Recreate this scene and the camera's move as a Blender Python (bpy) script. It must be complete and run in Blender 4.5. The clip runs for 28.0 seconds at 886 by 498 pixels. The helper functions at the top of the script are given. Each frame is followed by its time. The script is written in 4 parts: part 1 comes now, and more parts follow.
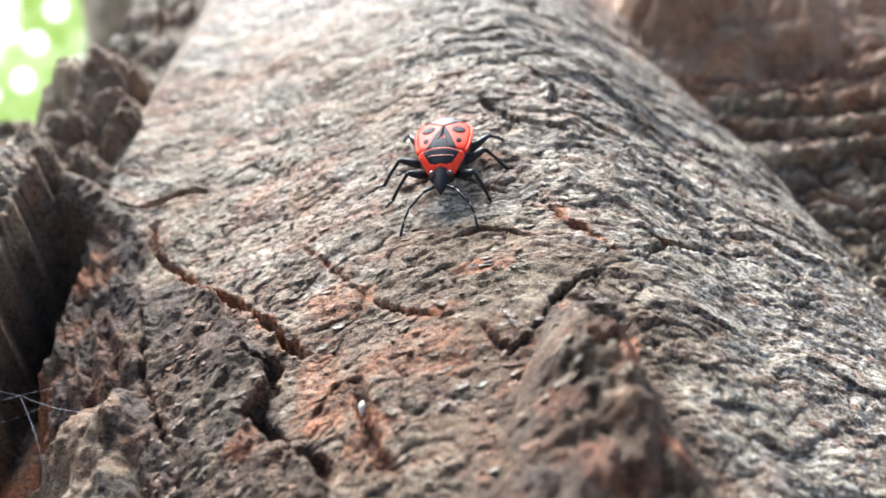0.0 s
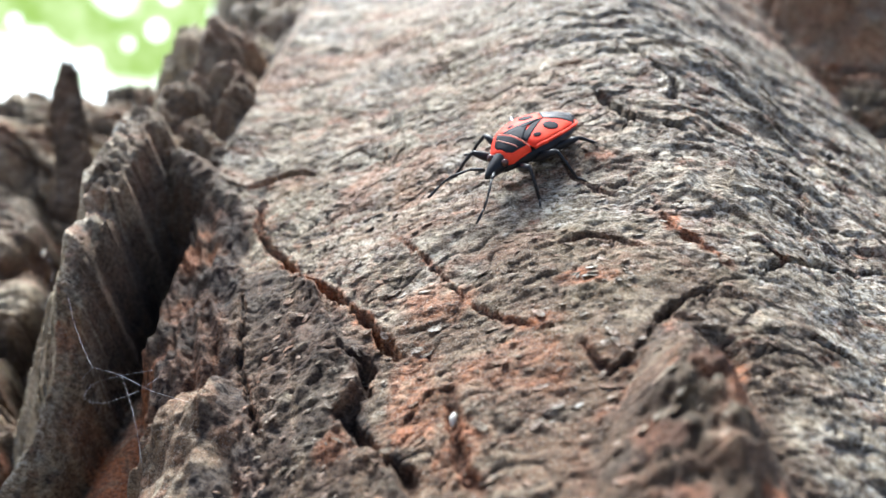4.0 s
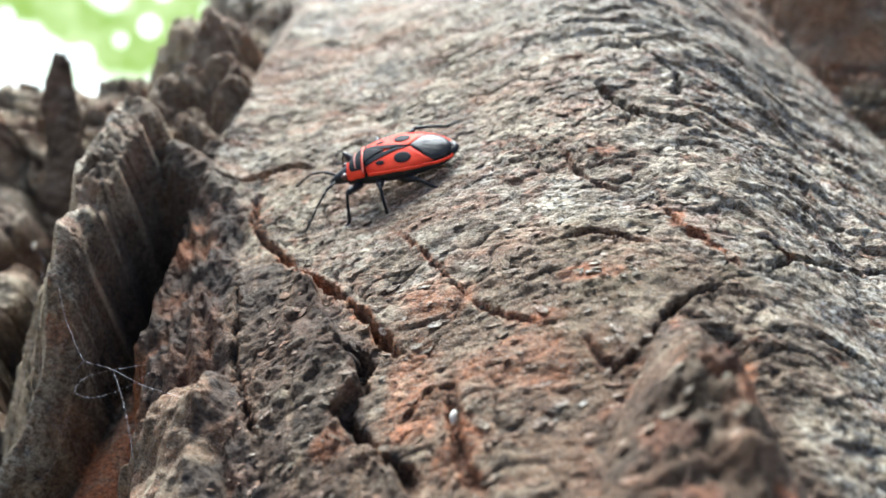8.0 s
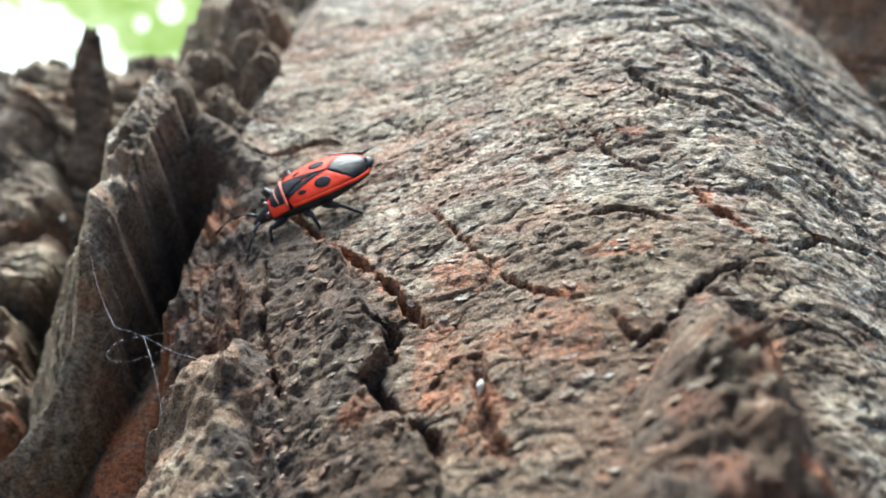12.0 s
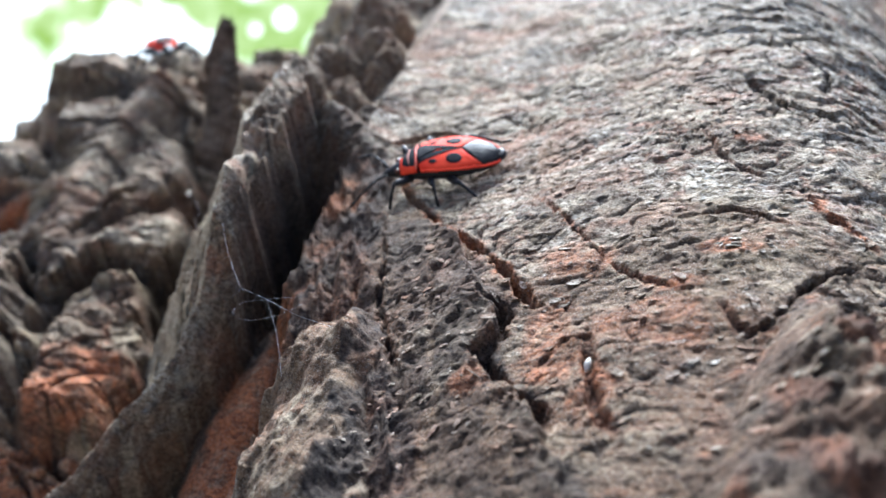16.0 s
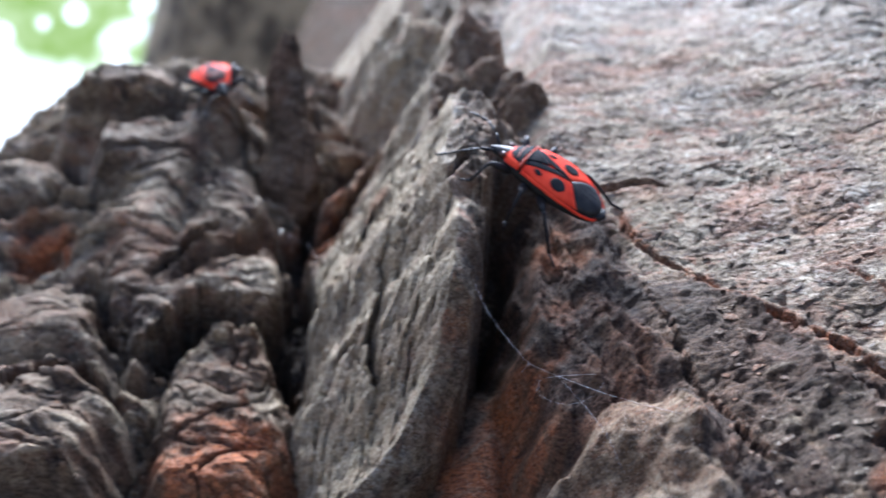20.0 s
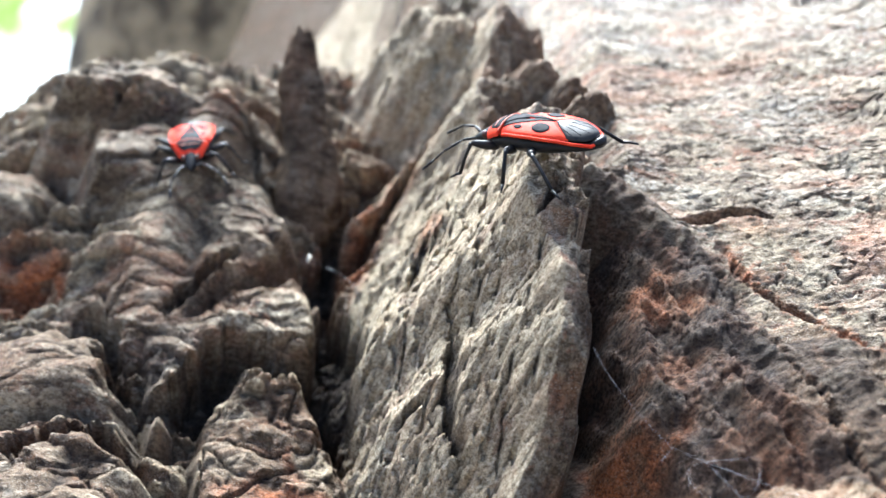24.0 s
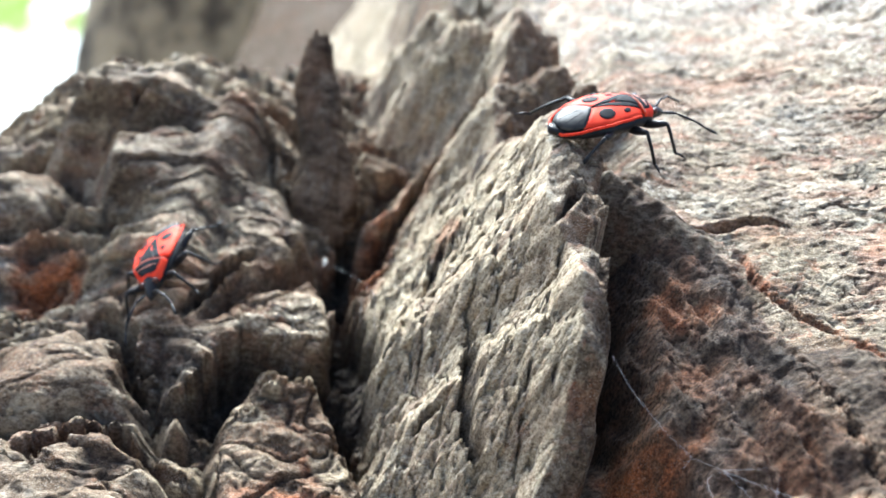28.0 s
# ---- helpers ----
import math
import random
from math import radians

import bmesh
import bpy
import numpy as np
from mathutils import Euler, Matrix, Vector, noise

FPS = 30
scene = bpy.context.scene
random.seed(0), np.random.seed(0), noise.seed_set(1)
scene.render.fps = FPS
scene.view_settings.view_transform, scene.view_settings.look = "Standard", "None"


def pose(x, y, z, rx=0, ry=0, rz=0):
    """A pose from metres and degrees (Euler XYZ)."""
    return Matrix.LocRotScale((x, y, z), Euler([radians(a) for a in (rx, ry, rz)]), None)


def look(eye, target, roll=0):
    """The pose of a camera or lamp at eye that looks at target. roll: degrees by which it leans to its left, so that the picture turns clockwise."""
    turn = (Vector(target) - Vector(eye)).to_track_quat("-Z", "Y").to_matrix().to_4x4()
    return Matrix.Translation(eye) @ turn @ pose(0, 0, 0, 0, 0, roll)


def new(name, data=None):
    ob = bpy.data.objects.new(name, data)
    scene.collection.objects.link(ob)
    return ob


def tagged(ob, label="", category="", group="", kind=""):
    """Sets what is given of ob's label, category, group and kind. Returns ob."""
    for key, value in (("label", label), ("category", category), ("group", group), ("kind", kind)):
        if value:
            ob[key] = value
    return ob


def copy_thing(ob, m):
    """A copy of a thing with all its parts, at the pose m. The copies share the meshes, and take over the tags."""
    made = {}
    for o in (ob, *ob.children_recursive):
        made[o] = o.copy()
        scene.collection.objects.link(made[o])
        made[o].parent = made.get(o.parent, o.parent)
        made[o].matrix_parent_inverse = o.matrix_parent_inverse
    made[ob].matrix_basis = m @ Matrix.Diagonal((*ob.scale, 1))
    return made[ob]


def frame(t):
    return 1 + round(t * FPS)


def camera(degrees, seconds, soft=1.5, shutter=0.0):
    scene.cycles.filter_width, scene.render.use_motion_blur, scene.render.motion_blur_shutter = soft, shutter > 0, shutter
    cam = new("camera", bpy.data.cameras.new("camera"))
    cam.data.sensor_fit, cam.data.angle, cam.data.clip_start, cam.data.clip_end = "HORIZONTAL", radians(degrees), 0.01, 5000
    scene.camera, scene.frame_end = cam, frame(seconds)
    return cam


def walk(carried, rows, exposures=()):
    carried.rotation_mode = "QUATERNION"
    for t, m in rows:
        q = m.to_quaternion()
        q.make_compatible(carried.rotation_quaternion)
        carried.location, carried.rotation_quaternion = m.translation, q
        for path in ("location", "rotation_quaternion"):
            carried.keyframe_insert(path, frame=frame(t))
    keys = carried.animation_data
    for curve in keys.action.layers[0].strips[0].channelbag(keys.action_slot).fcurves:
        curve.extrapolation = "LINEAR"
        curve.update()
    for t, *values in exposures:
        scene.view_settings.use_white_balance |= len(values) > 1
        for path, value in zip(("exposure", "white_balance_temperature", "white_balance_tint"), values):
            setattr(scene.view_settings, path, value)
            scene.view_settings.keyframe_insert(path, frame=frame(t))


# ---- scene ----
# Bugs on tree bark. Lengths of the bark and the bugs are in millimetres, in axes that
# lie on the trunk: u across it, v up along it, h out of it.
cam = camera(46.66, 28.0, soft=1.5, shutter=0.5)
EYE, TILT, SLOPE = 0.9, 0.0, 40.0
MM = 0.001
HOME = pose(0, 0, EYE, TILT)
BARK = HOME @ pose(0, 0.080, 0.005, SLOPE)
# seconds, place of the eye in millimetres, yaw, pitch, roll
ROWS = [
    (0, -0.00, 0.00, 0.00, -0.00, -0.00, 0.00),
    (0.5, -1.29, -1.67, 1.67, 1.32, -0.62, 0.46),
    (1, 1.65, -0.03, 5.00, 6.90, -2.21, 1.78),
    (1.5, 1.21, 1.26, 2.90, 7.23, -3.40, 2.80),
    (2, 0.91, 1.80, 2.88, 6.76, -2.82, 2.57),
    (2.5, 0.75, 2.10, 2.86, 6.64, -2.59, 2.60),
    (3, 0.70, 2.15, 2.89, 6.31, -2.35, 2.59),
    (3.5, 0.68, 2.21, 2.88, 6.28, -2.42, 2.64),
    (5.5, 0.29, 2.67, 2.76, 6.16, -1.94, 2.74),
    (6, 0.23, 3.03, 2.46, 5.84, -2.02, 2.82),
    (6.5, 0.31, 3.27, 2.39, 5.89, -1.99, 2.82),
    (7, 0.09, 3.38, 2.59, 5.80, -2.29, 3.15),
    (7.5, 0.19, 3.46, 2.45, 5.85, -2.29, 2.98),
    (8, -0.12, 3.56, 2.43, 5.79, -2.34, 3.22),
    (8.5, 0.07, 3.40, 2.42, 5.79, -2.22, 2.94),
    (9, 0.01, 3.25, 2.40, 5.81, -2.22, 2.94),
    (9.5, -0.08, 3.32, 2.28, 5.76, -2.12, 3.06),
    (10, -0.18, 3.36, 2.31, 5.74, -2.27, 3.12),
    (10.5, -0.25, 3.40, 2.46, 5.78, -2.46, 3.11),
    (11, -0.27, 3.33, 2.41, 5.78, -2.45, 3.11),
    (11.5, -0.43, 2.93, 2.12, 6.00, -2.52, 3.46),
    (12, -0.82, 2.63, 1.30, 6.62, -2.93, 4.48),
    (12.5, -0.99, 2.42, 1.12, 7.40, -3.48, 5.28),
    (13, -1.08, 1.56, 0.27, 8.28, -3.74, 6.32),
    (13.5, -1.37, 1.38, -0.31, 9.09, -4.13, 7.06),
    (15.5, -1.68, -0.71, -1.43, 11.43, -2.95, 8.46),
    (16, -1.81, -0.90, -1.31, 11.73, -2.43, 8.66),
    (16.5, -1.93, -1.04, -1.05, 11.75, -2.52, 8.79),
    (17, -1.91, -1.19, -1.33, 11.89, -2.30, 8.98),
    (17.5, -1.72, -1.20, -1.52, 11.88, -2.08, 8.85),
    (18, -1.93, -1.60, -0.83, 11.87, -2.11, 8.88),
    (18.5, -3.18, -3.73, 0.06, 11.55, -2.98, 9.10),
    (19, -18.50, -6.40, 3.98, 8.57, -2.15, 9.90),
    (19.5, -29.11, -1.60, -2.46, 5.07, -1.92, 9.68),
    (20, -39.06, 4.27, -3.14, 0.67, -0.19, 9.53),
    (20.5, -38.77, 10.77, -1.25, -4.03, -0.80, 10.22),
    (21, -47.77, 15.81, -0.96, -6.90, -0.75, 10.42),
    (21.5, -50.42, 16.43, -0.51, -6.65, -0.31, 9.72),
    (22, -50.71, 15.79, -0.37, -5.16, -0.74, 9.16),
    (22.5, -50.92, 15.71, 0.50, -3.77, -1.01, 8.73),
    (24.5, -50.74, 16.60, -0.19, -2.98, -0.80, 9.46),
    (25, -51.00, 15.93, -0.09, -2.80, -0.73, 9.55),
    (25.5, -51.27, 15.61, 0.28, -2.80, -0.97, 9.46),
    (26, -51.25, 16.41, -0.10, -2.83, -0.92, 9.67),
    (26.5, -50.92, 16.85, 0.03, -2.81, -0.93, 9.57),
    (27, -50.92, 17.29, 0.63, -2.86, -1.14, 9.44),
    (27.5, -51.67, 17.26, 0.64, -3.10, -1.13, 9.63),
    (28, -51.86, 16.17, 0.14, -2.88, -0.89, 9.92),
]


def eye_pose(x, y, z, yaw, pitch, roll):
    return HOME @ pose(MM * x, MM * y, MM * z, 90 + pitch, 0, yaw) @ pose(0, 0, 0, 0, 0, roll)


# seconds, stops, kelvin, tint
LIGHT = ((0.0, 2.09, 5740, 6), (3.0, 1.98, 5690, 5), (13.0, 1.88, 5740, 0), (17.0, 1.9, 5240, 8), (18.5, 1.68, 5190, 9), (20.0, 1.69, 5140, 11), (21.0, 1.92, 5140, 7), (22.0, 2.24, 5190, 6), (25.0, 2.32, 5590, 3), (28.0, 2.32, 5590, 2))
walk(cam, [(t, eye_pose(*row)) for t, *row in ROWS], LIGHT)
cam.data.dof.use_dof = True
cam.data.dof.focus_distance = 0.072
cam.data.dof.aperture_fstop = 40.0


# ---- light ----
world = bpy.data.worlds.new("world")
scene.world = world
world.use_nodes = True
sky = world.node_tree.nodes.new("ShaderNodeTexSky")
sky.sky_type, sky.sun_disc = "NISHITA", False
sky.air_density, sky.dust_density, sky.ozone_density = 0.6, 4.0, 0.5
sky.sun_elevation, sky.sun_rotation = radians(58), radians(-23)
back = world.node_tree.nodes["Background"]
world.node_tree.links.new(sky.outputs[0], back.inputs[0])
back.inputs[1].default_value = 0.098
sun = new("sun", bpy.data.lights.new("sun", "SUN"))
sun.data.energy, sun.data.angle, sun.data.color = 3.6, radians(34), (1.0, 0.97, 0.93)
sun.matrix_world = look((-0.85, 2.0, 3.5), (0, 0, 0))


# ---- materials ----
class Nodes:
    """A small writer of node materials."""

    def __init__(self, name):
        self.material = bpy.data.materials.new(name)
        self.material.use_nodes = True
        self.tree = self.material.node_tree
        self.shader = self.tree.nodes["Principled BSDF"]

    def put(self, kind, **values):
        node = self.tree.nodes.new("ShaderNode" + kind)
        for key, value in values.items():
            if key in ("operation", "blend_type", "data_type", "attribute_name", "feature", "noise_dimensions", "noise_type", "interpolation"):
                setattr(node, key, value)
            else:
                self.feed(node.inputs[key.replace("_", " ")], value)
        return node

    def feed(self, socket, value):
        if isinstance(value, bpy.types.NodeSocket):
            self.tree.links.new(value, socket)
        else:
            socket.default_value = value

    def place(self):
        return self.tree.nodes.new("ShaderNodeTexCoord").outputs["Object"]

    def noise(self, scale, detail=4.0, rough=0.55, vector=None, distortion=0.0):
        return self.put("TexNoise", Vector=vector or self.place(), Scale=scale, Detail=detail, Roughness=rough, Distortion=distortion).outputs["Fac"]

    def ramp(self, value, low, high, a=0.0, b=1.0):
        node = self.tree.nodes.new("ShaderNodeMapRange")
        for key, v in zip(("Value", "From Min", "From Max", "To Min", "To Max"), (value, low, high, a, b)):
            self.feed(node.inputs[key], v)
        return node.outputs[0]

    def mix(self, fac, a, b, kind="MIX"):
        node = self.tree.nodes.new("ShaderNodeMix")
        node.data_type, node.blend_type = "RGBA", kind
        for socket, v in zip((node.inputs[0], node.inputs[6], node.inputs[7]), (fac, a, b)):
            self.feed(socket, v if isinstance(v, (bpy.types.NodeSocket, float, int)) else (*v, 1.0))
        return node.outputs[2]

    def math(self, how, a, b=0.0):
        node = self.tree.nodes.new("ShaderNodeMath")
        node.operation = how
        self.feed(node.inputs[0], a), self.feed(node.inputs[1], b)
        return node.outputs[0]

    def attribute(self, name):
        node = self.tree.nodes.new("ShaderNodeAttribute")
        node.attribute_name = name
        return node.outputs["Fac"]

    def done(self, color, rough=0.8, bump=None, strength=0.4, distance=0.0002, metal=0.0, **more):
        self.feed(self.shader.inputs["Base Color"], color if isinstance(color, bpy.types.NodeSocket) else (*color, 1.0))
        self.feed(self.shader.inputs["Roughness"], rough)
        self.feed(self.shader.inputs["Metallic"], metal)
        for key, value in more.items():
            self.feed(self.shader.inputs[key.replace("_", " ")], value)
        if bump is not None:
            node = self.put("Bump", Height=bump, Strength=strength, Distance=distance)
            self.tree.links.new(node.outputs[0], self.shader.inputs["Normal"])
        return self.material


def bark_material(name="bark", old=0.0, deep=1.0):
    n = Nodes(name)
    where = n.place()
    # stretched across the trunk, as the flakes lie
    drawn = n.tree.nodes.new("ShaderNodeMapping")
    n.feed(drawn.inputs["Vector"], where)
    drawn.inputs["Rotation"].default_value = (0, 0, 0.12)
    drawn.inputs["Scale"].default_value = (0.5, 1.0, 0.8)
    drawn = drawn.outputs[0]
    fine = n.noise(9000.0, 3.0, 0.7, where)
    grit = n.noise(3600.0, 5.0, 0.74, drawn, 0.25)
    mid = n.noise(900.0, 6.0, 0.70, drawn, 0.5)
    wide = n.noise(75.0, 4.0, 0.55, where)
    # papery flakes of two sizes, each with a tone of its own, along a flow that wanders
    swirl = n.put("VectorMath", operation="MULTIPLY_ADD")
    n.feed(swirl.inputs[0], n.put("TexNoise", Vector=where, Scale=130.0, Detail=5.0, Roughness=0.6).outputs["Color"])
    swirl.inputs[1].default_value = (0.010, 0.010, 0.006)
    n.feed(swirl.inputs[2], drawn)
    flow = swirl.outputs[0]
    large = n.put("TexVoronoi", Vector=flow, Scale=520.0, Randomness=1.0)
    small = n.put("TexVoronoi", Vector=flow, Scale=1500.0, Randomness=1.0)
    large_hue, small_hue = (n.put("SeparateColor", Color=v.outputs["Color"]).outputs for v in (large, small))
    rim = n.put("TexVoronoi", feature="DISTANCE_TO_EDGE", Vector=flow, Scale=520.0, Randomness=1.0).outputs["Distance"]
    flake = n.math("ADD", n.math("MULTIPLY", large_hue["Red"], 0.30), n.math("ADD", n.math("MULTIPLY", small_hue["Red"], 0.30), n.math("MULTIPLY", n.ramp(mid, 0.36, 0.64), 0.40)))
    color = n.mix(n.ramp(flake, 0.16, 0.48), (0.078, 0.052, 0.030), (0.315, 0.240, 0.148))
    color = n.mix(n.ramp(flake, 0.46, 0.80), color, (0.60, 0.515, 0.360))
    color = n.mix(n.ramp(n.math("MULTIPLY", large_hue["Green"], small_hue["Green"]), 0.42, 0.66, 0.0, 0.7), color, (0.36, 0.150, 0.075))
    color = n.mix(n.math("MULTIPLY", n.ramp(rim, 0.09, 0.0), n.ramp(n.noise(420.0, 3.0, 0.6, where), 0.42, 0.56, 0.0, 0.9)), color, (0.030, 0.019, 0.013))
    color = n.mix(n.ramp(n.noise(260.0, 5.0, 0.62, drawn, 0.8), 0.36, 0.60, 0.45, 1.0), n.mix(0.5, color, (0.13, 0.076, 0.045)), color)
    color = n.mix(n.ramp(grit, 0.42, 0.54), n.mix(0.70, color, (0.050, 0.031, 0.021)), color)
    tone = n.attribute("tone")
    color = n.mix(n.ramp(tone, 0.5, 0.0, 0.0, 0.6), color, n.mix(n.ramp(grit, 0.40, 0.62), (0.050, 0.032, 0.022), (0.20, 0.13, 0.080)))
    color = n.mix(n.ramp(tone, 0.55, 1.0, 0.0, 0.62), color, n.mix(n.ramp(grit, 0.40, 0.60), (0.24, 0.170, 0.100), (0.64, 0.525, 0.365)))
    patchy = n.math("MAXIMUM", n.ramp(wide, 0.42, 0.64), n.attribute("lichen"))
    pale = n.math("MULTIPLY", patchy, n.math("MULTIPLY", n.ramp(grit, 0.46, 0.60), n.ramp(mid, 0.40, 0.58)))
    color = n.mix(n.math("MULTIPLY", pale, n.ramp(n.attribute("earth"), 0.0, 1.0, 0.8, 0.12)), color, (0.70, 0.665, 0.585))
    rust = n.math("MULTIPLY", n.ramp(n.noise(120.0, 6.0, 0.68, drawn, 1.0), 0.50, 0.64), n.ramp(grit, 0.40, 0.56, 0.35, 1.0))
    color = n.mix(n.math("MULTIPLY", rust, n.ramp(n.attribute("lichen"), 0.0, 1.0, 0.66, 0.10)), color, (0.37, 0.155, 0.075))
    color = n.mix(n.math("MULTIPLY", n.attribute("earth"), n.ramp(n.noise(300.0, 5.0, 0.65, where, 0.6), 0.32, 0.55, 0.55, 0.95)), color, n.mix(n.ramp(grit, 0.36, 0.64), (0.038, 0.021, 0.012), (0.190, 0.108, 0.054)))
    color = n.mix(n.ramp(tone, 0.86, 1.0, 0.0, 0.5), color, n.mix(n.ramp(grit, 0.40, 0.58), (0.31, 0.235, 0.145), (0.71, 0.59, 0.39)))
    green = n.ramp(n.noise(48.0, 5.0, 0.65, where), 0.58, 0.74)
    color = n.mix(n.math("MULTIPLY", green, 0.35), color, (0.22, 0.195, 0.085))
    inner = n.math("MULTIPLY", n.attribute("inner"), n.ramp(n.noise(420.0, 5.0, 0.65, where, 0.8), 0.36, 0.56, 0.25, 1.0))
    color = n.mix(inner, color, n.mix(n.ramp(grit, 0.38, 0.62), (0.13, 0.036, 0.014), (0.60, 0.205, 0.075)))
    # dark crust, with the shade of cleft, cracks and flank painted in
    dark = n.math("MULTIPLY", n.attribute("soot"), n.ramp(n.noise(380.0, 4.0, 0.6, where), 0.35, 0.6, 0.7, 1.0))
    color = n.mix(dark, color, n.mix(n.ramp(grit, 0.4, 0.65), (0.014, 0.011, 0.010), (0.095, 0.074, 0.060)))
    color = n.mix(n.ramp(fine, 0.48, 0.36, 0.0, 0.55), color, n.mix(0.75, color, (0.03, 0.022, 0.016)))
    color = n.mix(n.math("MULTIPLY", n.ramp(fine, 0.55, 0.68), n.ramp(n.attribute("soot"), 0.0, 0.6, 0.55, 0.05)), color, (0.64, 0.58, 0.48))
    if old:
        color = n.mix(old, color, n.mix(n.ramp(mid, 0.38, 0.60), (0.030 * deep, 0.020 * deep, 0.014 * deep), (0.115 * deep, 0.080 * deep, 0.052 * deep)))
    relief_map = n.math("ADD", n.math("ADD", n.math("MULTIPLY", large_hue["Red"], 0.55), n.math("MULTIPLY", small_hue["Red"], 0.35)), n.math("ADD", n.math("MULTIPLY", grit, 0.8), n.math("MULTIPLY", fine, 0.4)))
    return n.done(color, n.ramp(fine, 0.3, 0.7, 0.55, 0.85), relief_map, 0.9, 0.00042, Specular_IOR_Level=0.02 if old else 0.15)


BARK_LOOK = bark_material()
OLD_BARK = bark_material("old_bark", 0.75, 1.3)
STEM_BARK = bark_material("stem_bark", 0.7, 0.7)


# ---- the bark: its relief as a function of u and v ----
def hashed(ix, iy, seed):
    n = (ix.astype(np.int64) * 374761393 + iy.astype(np.int64) * 668265263 + seed * 974634541) & 0xFFFFFFFF
    n = ((n ^ (n >> 13)) * 1274126177) & 0xFFFFFFFF
    return ((n ^ (n >> 16)) & 0xFFFFFF) / float(0x1000000)


def perlin(x, y, seed=0):
    ix, iy = np.floor(x), np.floor(y)
    fx, fy = x - ix, y - iy
    sx, sy = fx * fx * fx * (fx * (fx * 6 - 15) + 10), fy * fy * fy * (fy * (fy * 6 - 15) + 10)

    def corner(a, b):
        turn = hashed(ix + a, iy + b, seed) * 6.2831853
        return np.cos(turn) * (fx - a) + np.sin(turn) * (fy - b)

    low = corner(0, 0) * (1 - sx) + corner(1, 0) * sx
    high = corner(0, 1) * (1 - sx) + corner(1, 1) * sx
    return 1.5 * (low * (1 - sy) + high * sy)


def fbm(x, y, octaves=4, seed=0, gain=0.5):
    total, size = 0.0, 1.0
    for k in range(octaves):
        total = total + size * perlin(x * 2.0**k + 17.3 * k, y * 2.0**k - 9.1 * k, seed + k)
        size *= gain
    return total


def ridged(x, y, octaves=3, seed=0, gain=0.55):
    total, size = 0.0, 1.0
    for k in range(octaves):
        total = total + size * (1 - 2 * np.abs(perlin(x * 2.0**k + 5.7 * k, y * 2.0**k + 3.3 * k, seed + k)))
        size *= gain
    return total


def flags(x, y, seed=0):
    """Tilted scattered cells: how far from the seam, a number of their own, and the way along from the middle."""
    ix, iy = np.floor(x), np.floor(y)
    first, second, own, along_y = np.full(x.shape, 9.0), np.full(x.shape, 9.0), np.zeros(x.shape), np.zeros(x.shape)
    for a in (-1, 0, 1):
        for b in (-1, 0, 1):
            px, py = ix + a + hashed(ix + a, iy + b, seed), iy + b + hashed(ix + a, iy + b, seed + 7)
            d = np.hypot(px - x, py - y)
            near = d < first
            second = np.where(near, first, np.minimum(second, d))
            own = np.where(near, hashed(ix + a, iy + b, seed + 13), own)
            along_y = np.where(near, y - py, along_y)
            first = np.where(near, d, first)
    return second - first, own, along_y


def smooth(low, high, x):
    s = np.clip((x - low) / (high - low), 0, 1)
    return s * s * (3 - 2 * s)


def blend_max(a, b, k):
    s = np.clip(0.5 + 0.5 * (a - b) / k, 0, 1)
    return b + (a - b) * s + k * s * (1 - s)


def along(v, *knots):
    """A value that glides along v through knots (v, value)."""
    vs, ws = zip(*knots)
    return np.interp(v, vs, ws)


def to_line(u, v, points):
    """Distance to a line through points, how far along it (0 to 1), and the side (positive: left of its way)."""
    best, where, side = np.full(u.shape, 1e9), np.zeros(u.shape), np.zeros(u.shape)
    legs = len(points) - 1
    for k in range(legs):
        (a, b), (c, d) = points[k], points[k + 1]
        du, dv = c - a, d - b
        s = np.clip(((u - a) * du + (v - b) * dv) / (du * du + dv * dv), 0, 1)
        d2 = np.hypot(u - a - s * du, v - b - s * dv)
        near = d2 < best
        best = np.where(near, d2, best)
        where = np.where(near, (k + s) / legs, where)
        side = np.where(near, np.sign(du * (v - b) - dv * (u - a)), side)
    return best, where, side


def inside(u, v, outline):
    """How far within a closed outline; negative outside."""
    d, _, _ = to_line(u, v, outline + outline[:1])
    odd = np.zeros(u.shape, bool)
    for (a, b), (c, e) in zip(outline, outline[1:] + outline[:1]):
        odd ^= ((b > v) != (e > v)) & (u < (c - a) * (v - b) / (e - b + 1e-9) + a)
    return np.where(odd, d, -d)


def lobe_base(u, v):
    w = np.clip(v, -60, 60)
    h = 0.57 + 0.29 * u - 0.108 * w - 0.0140 * u * u - 0.0014 * u * w - 0.0011 * w * w - 0.00040 * np.clip(u, -32, 21) ** 3 - 0.003 * np.maximum(u, 0) * np.maximum(w, 0) - 0.03 * np.maximum(u - 34, 0) ** 2
    return h - 0.13 * (v - w)


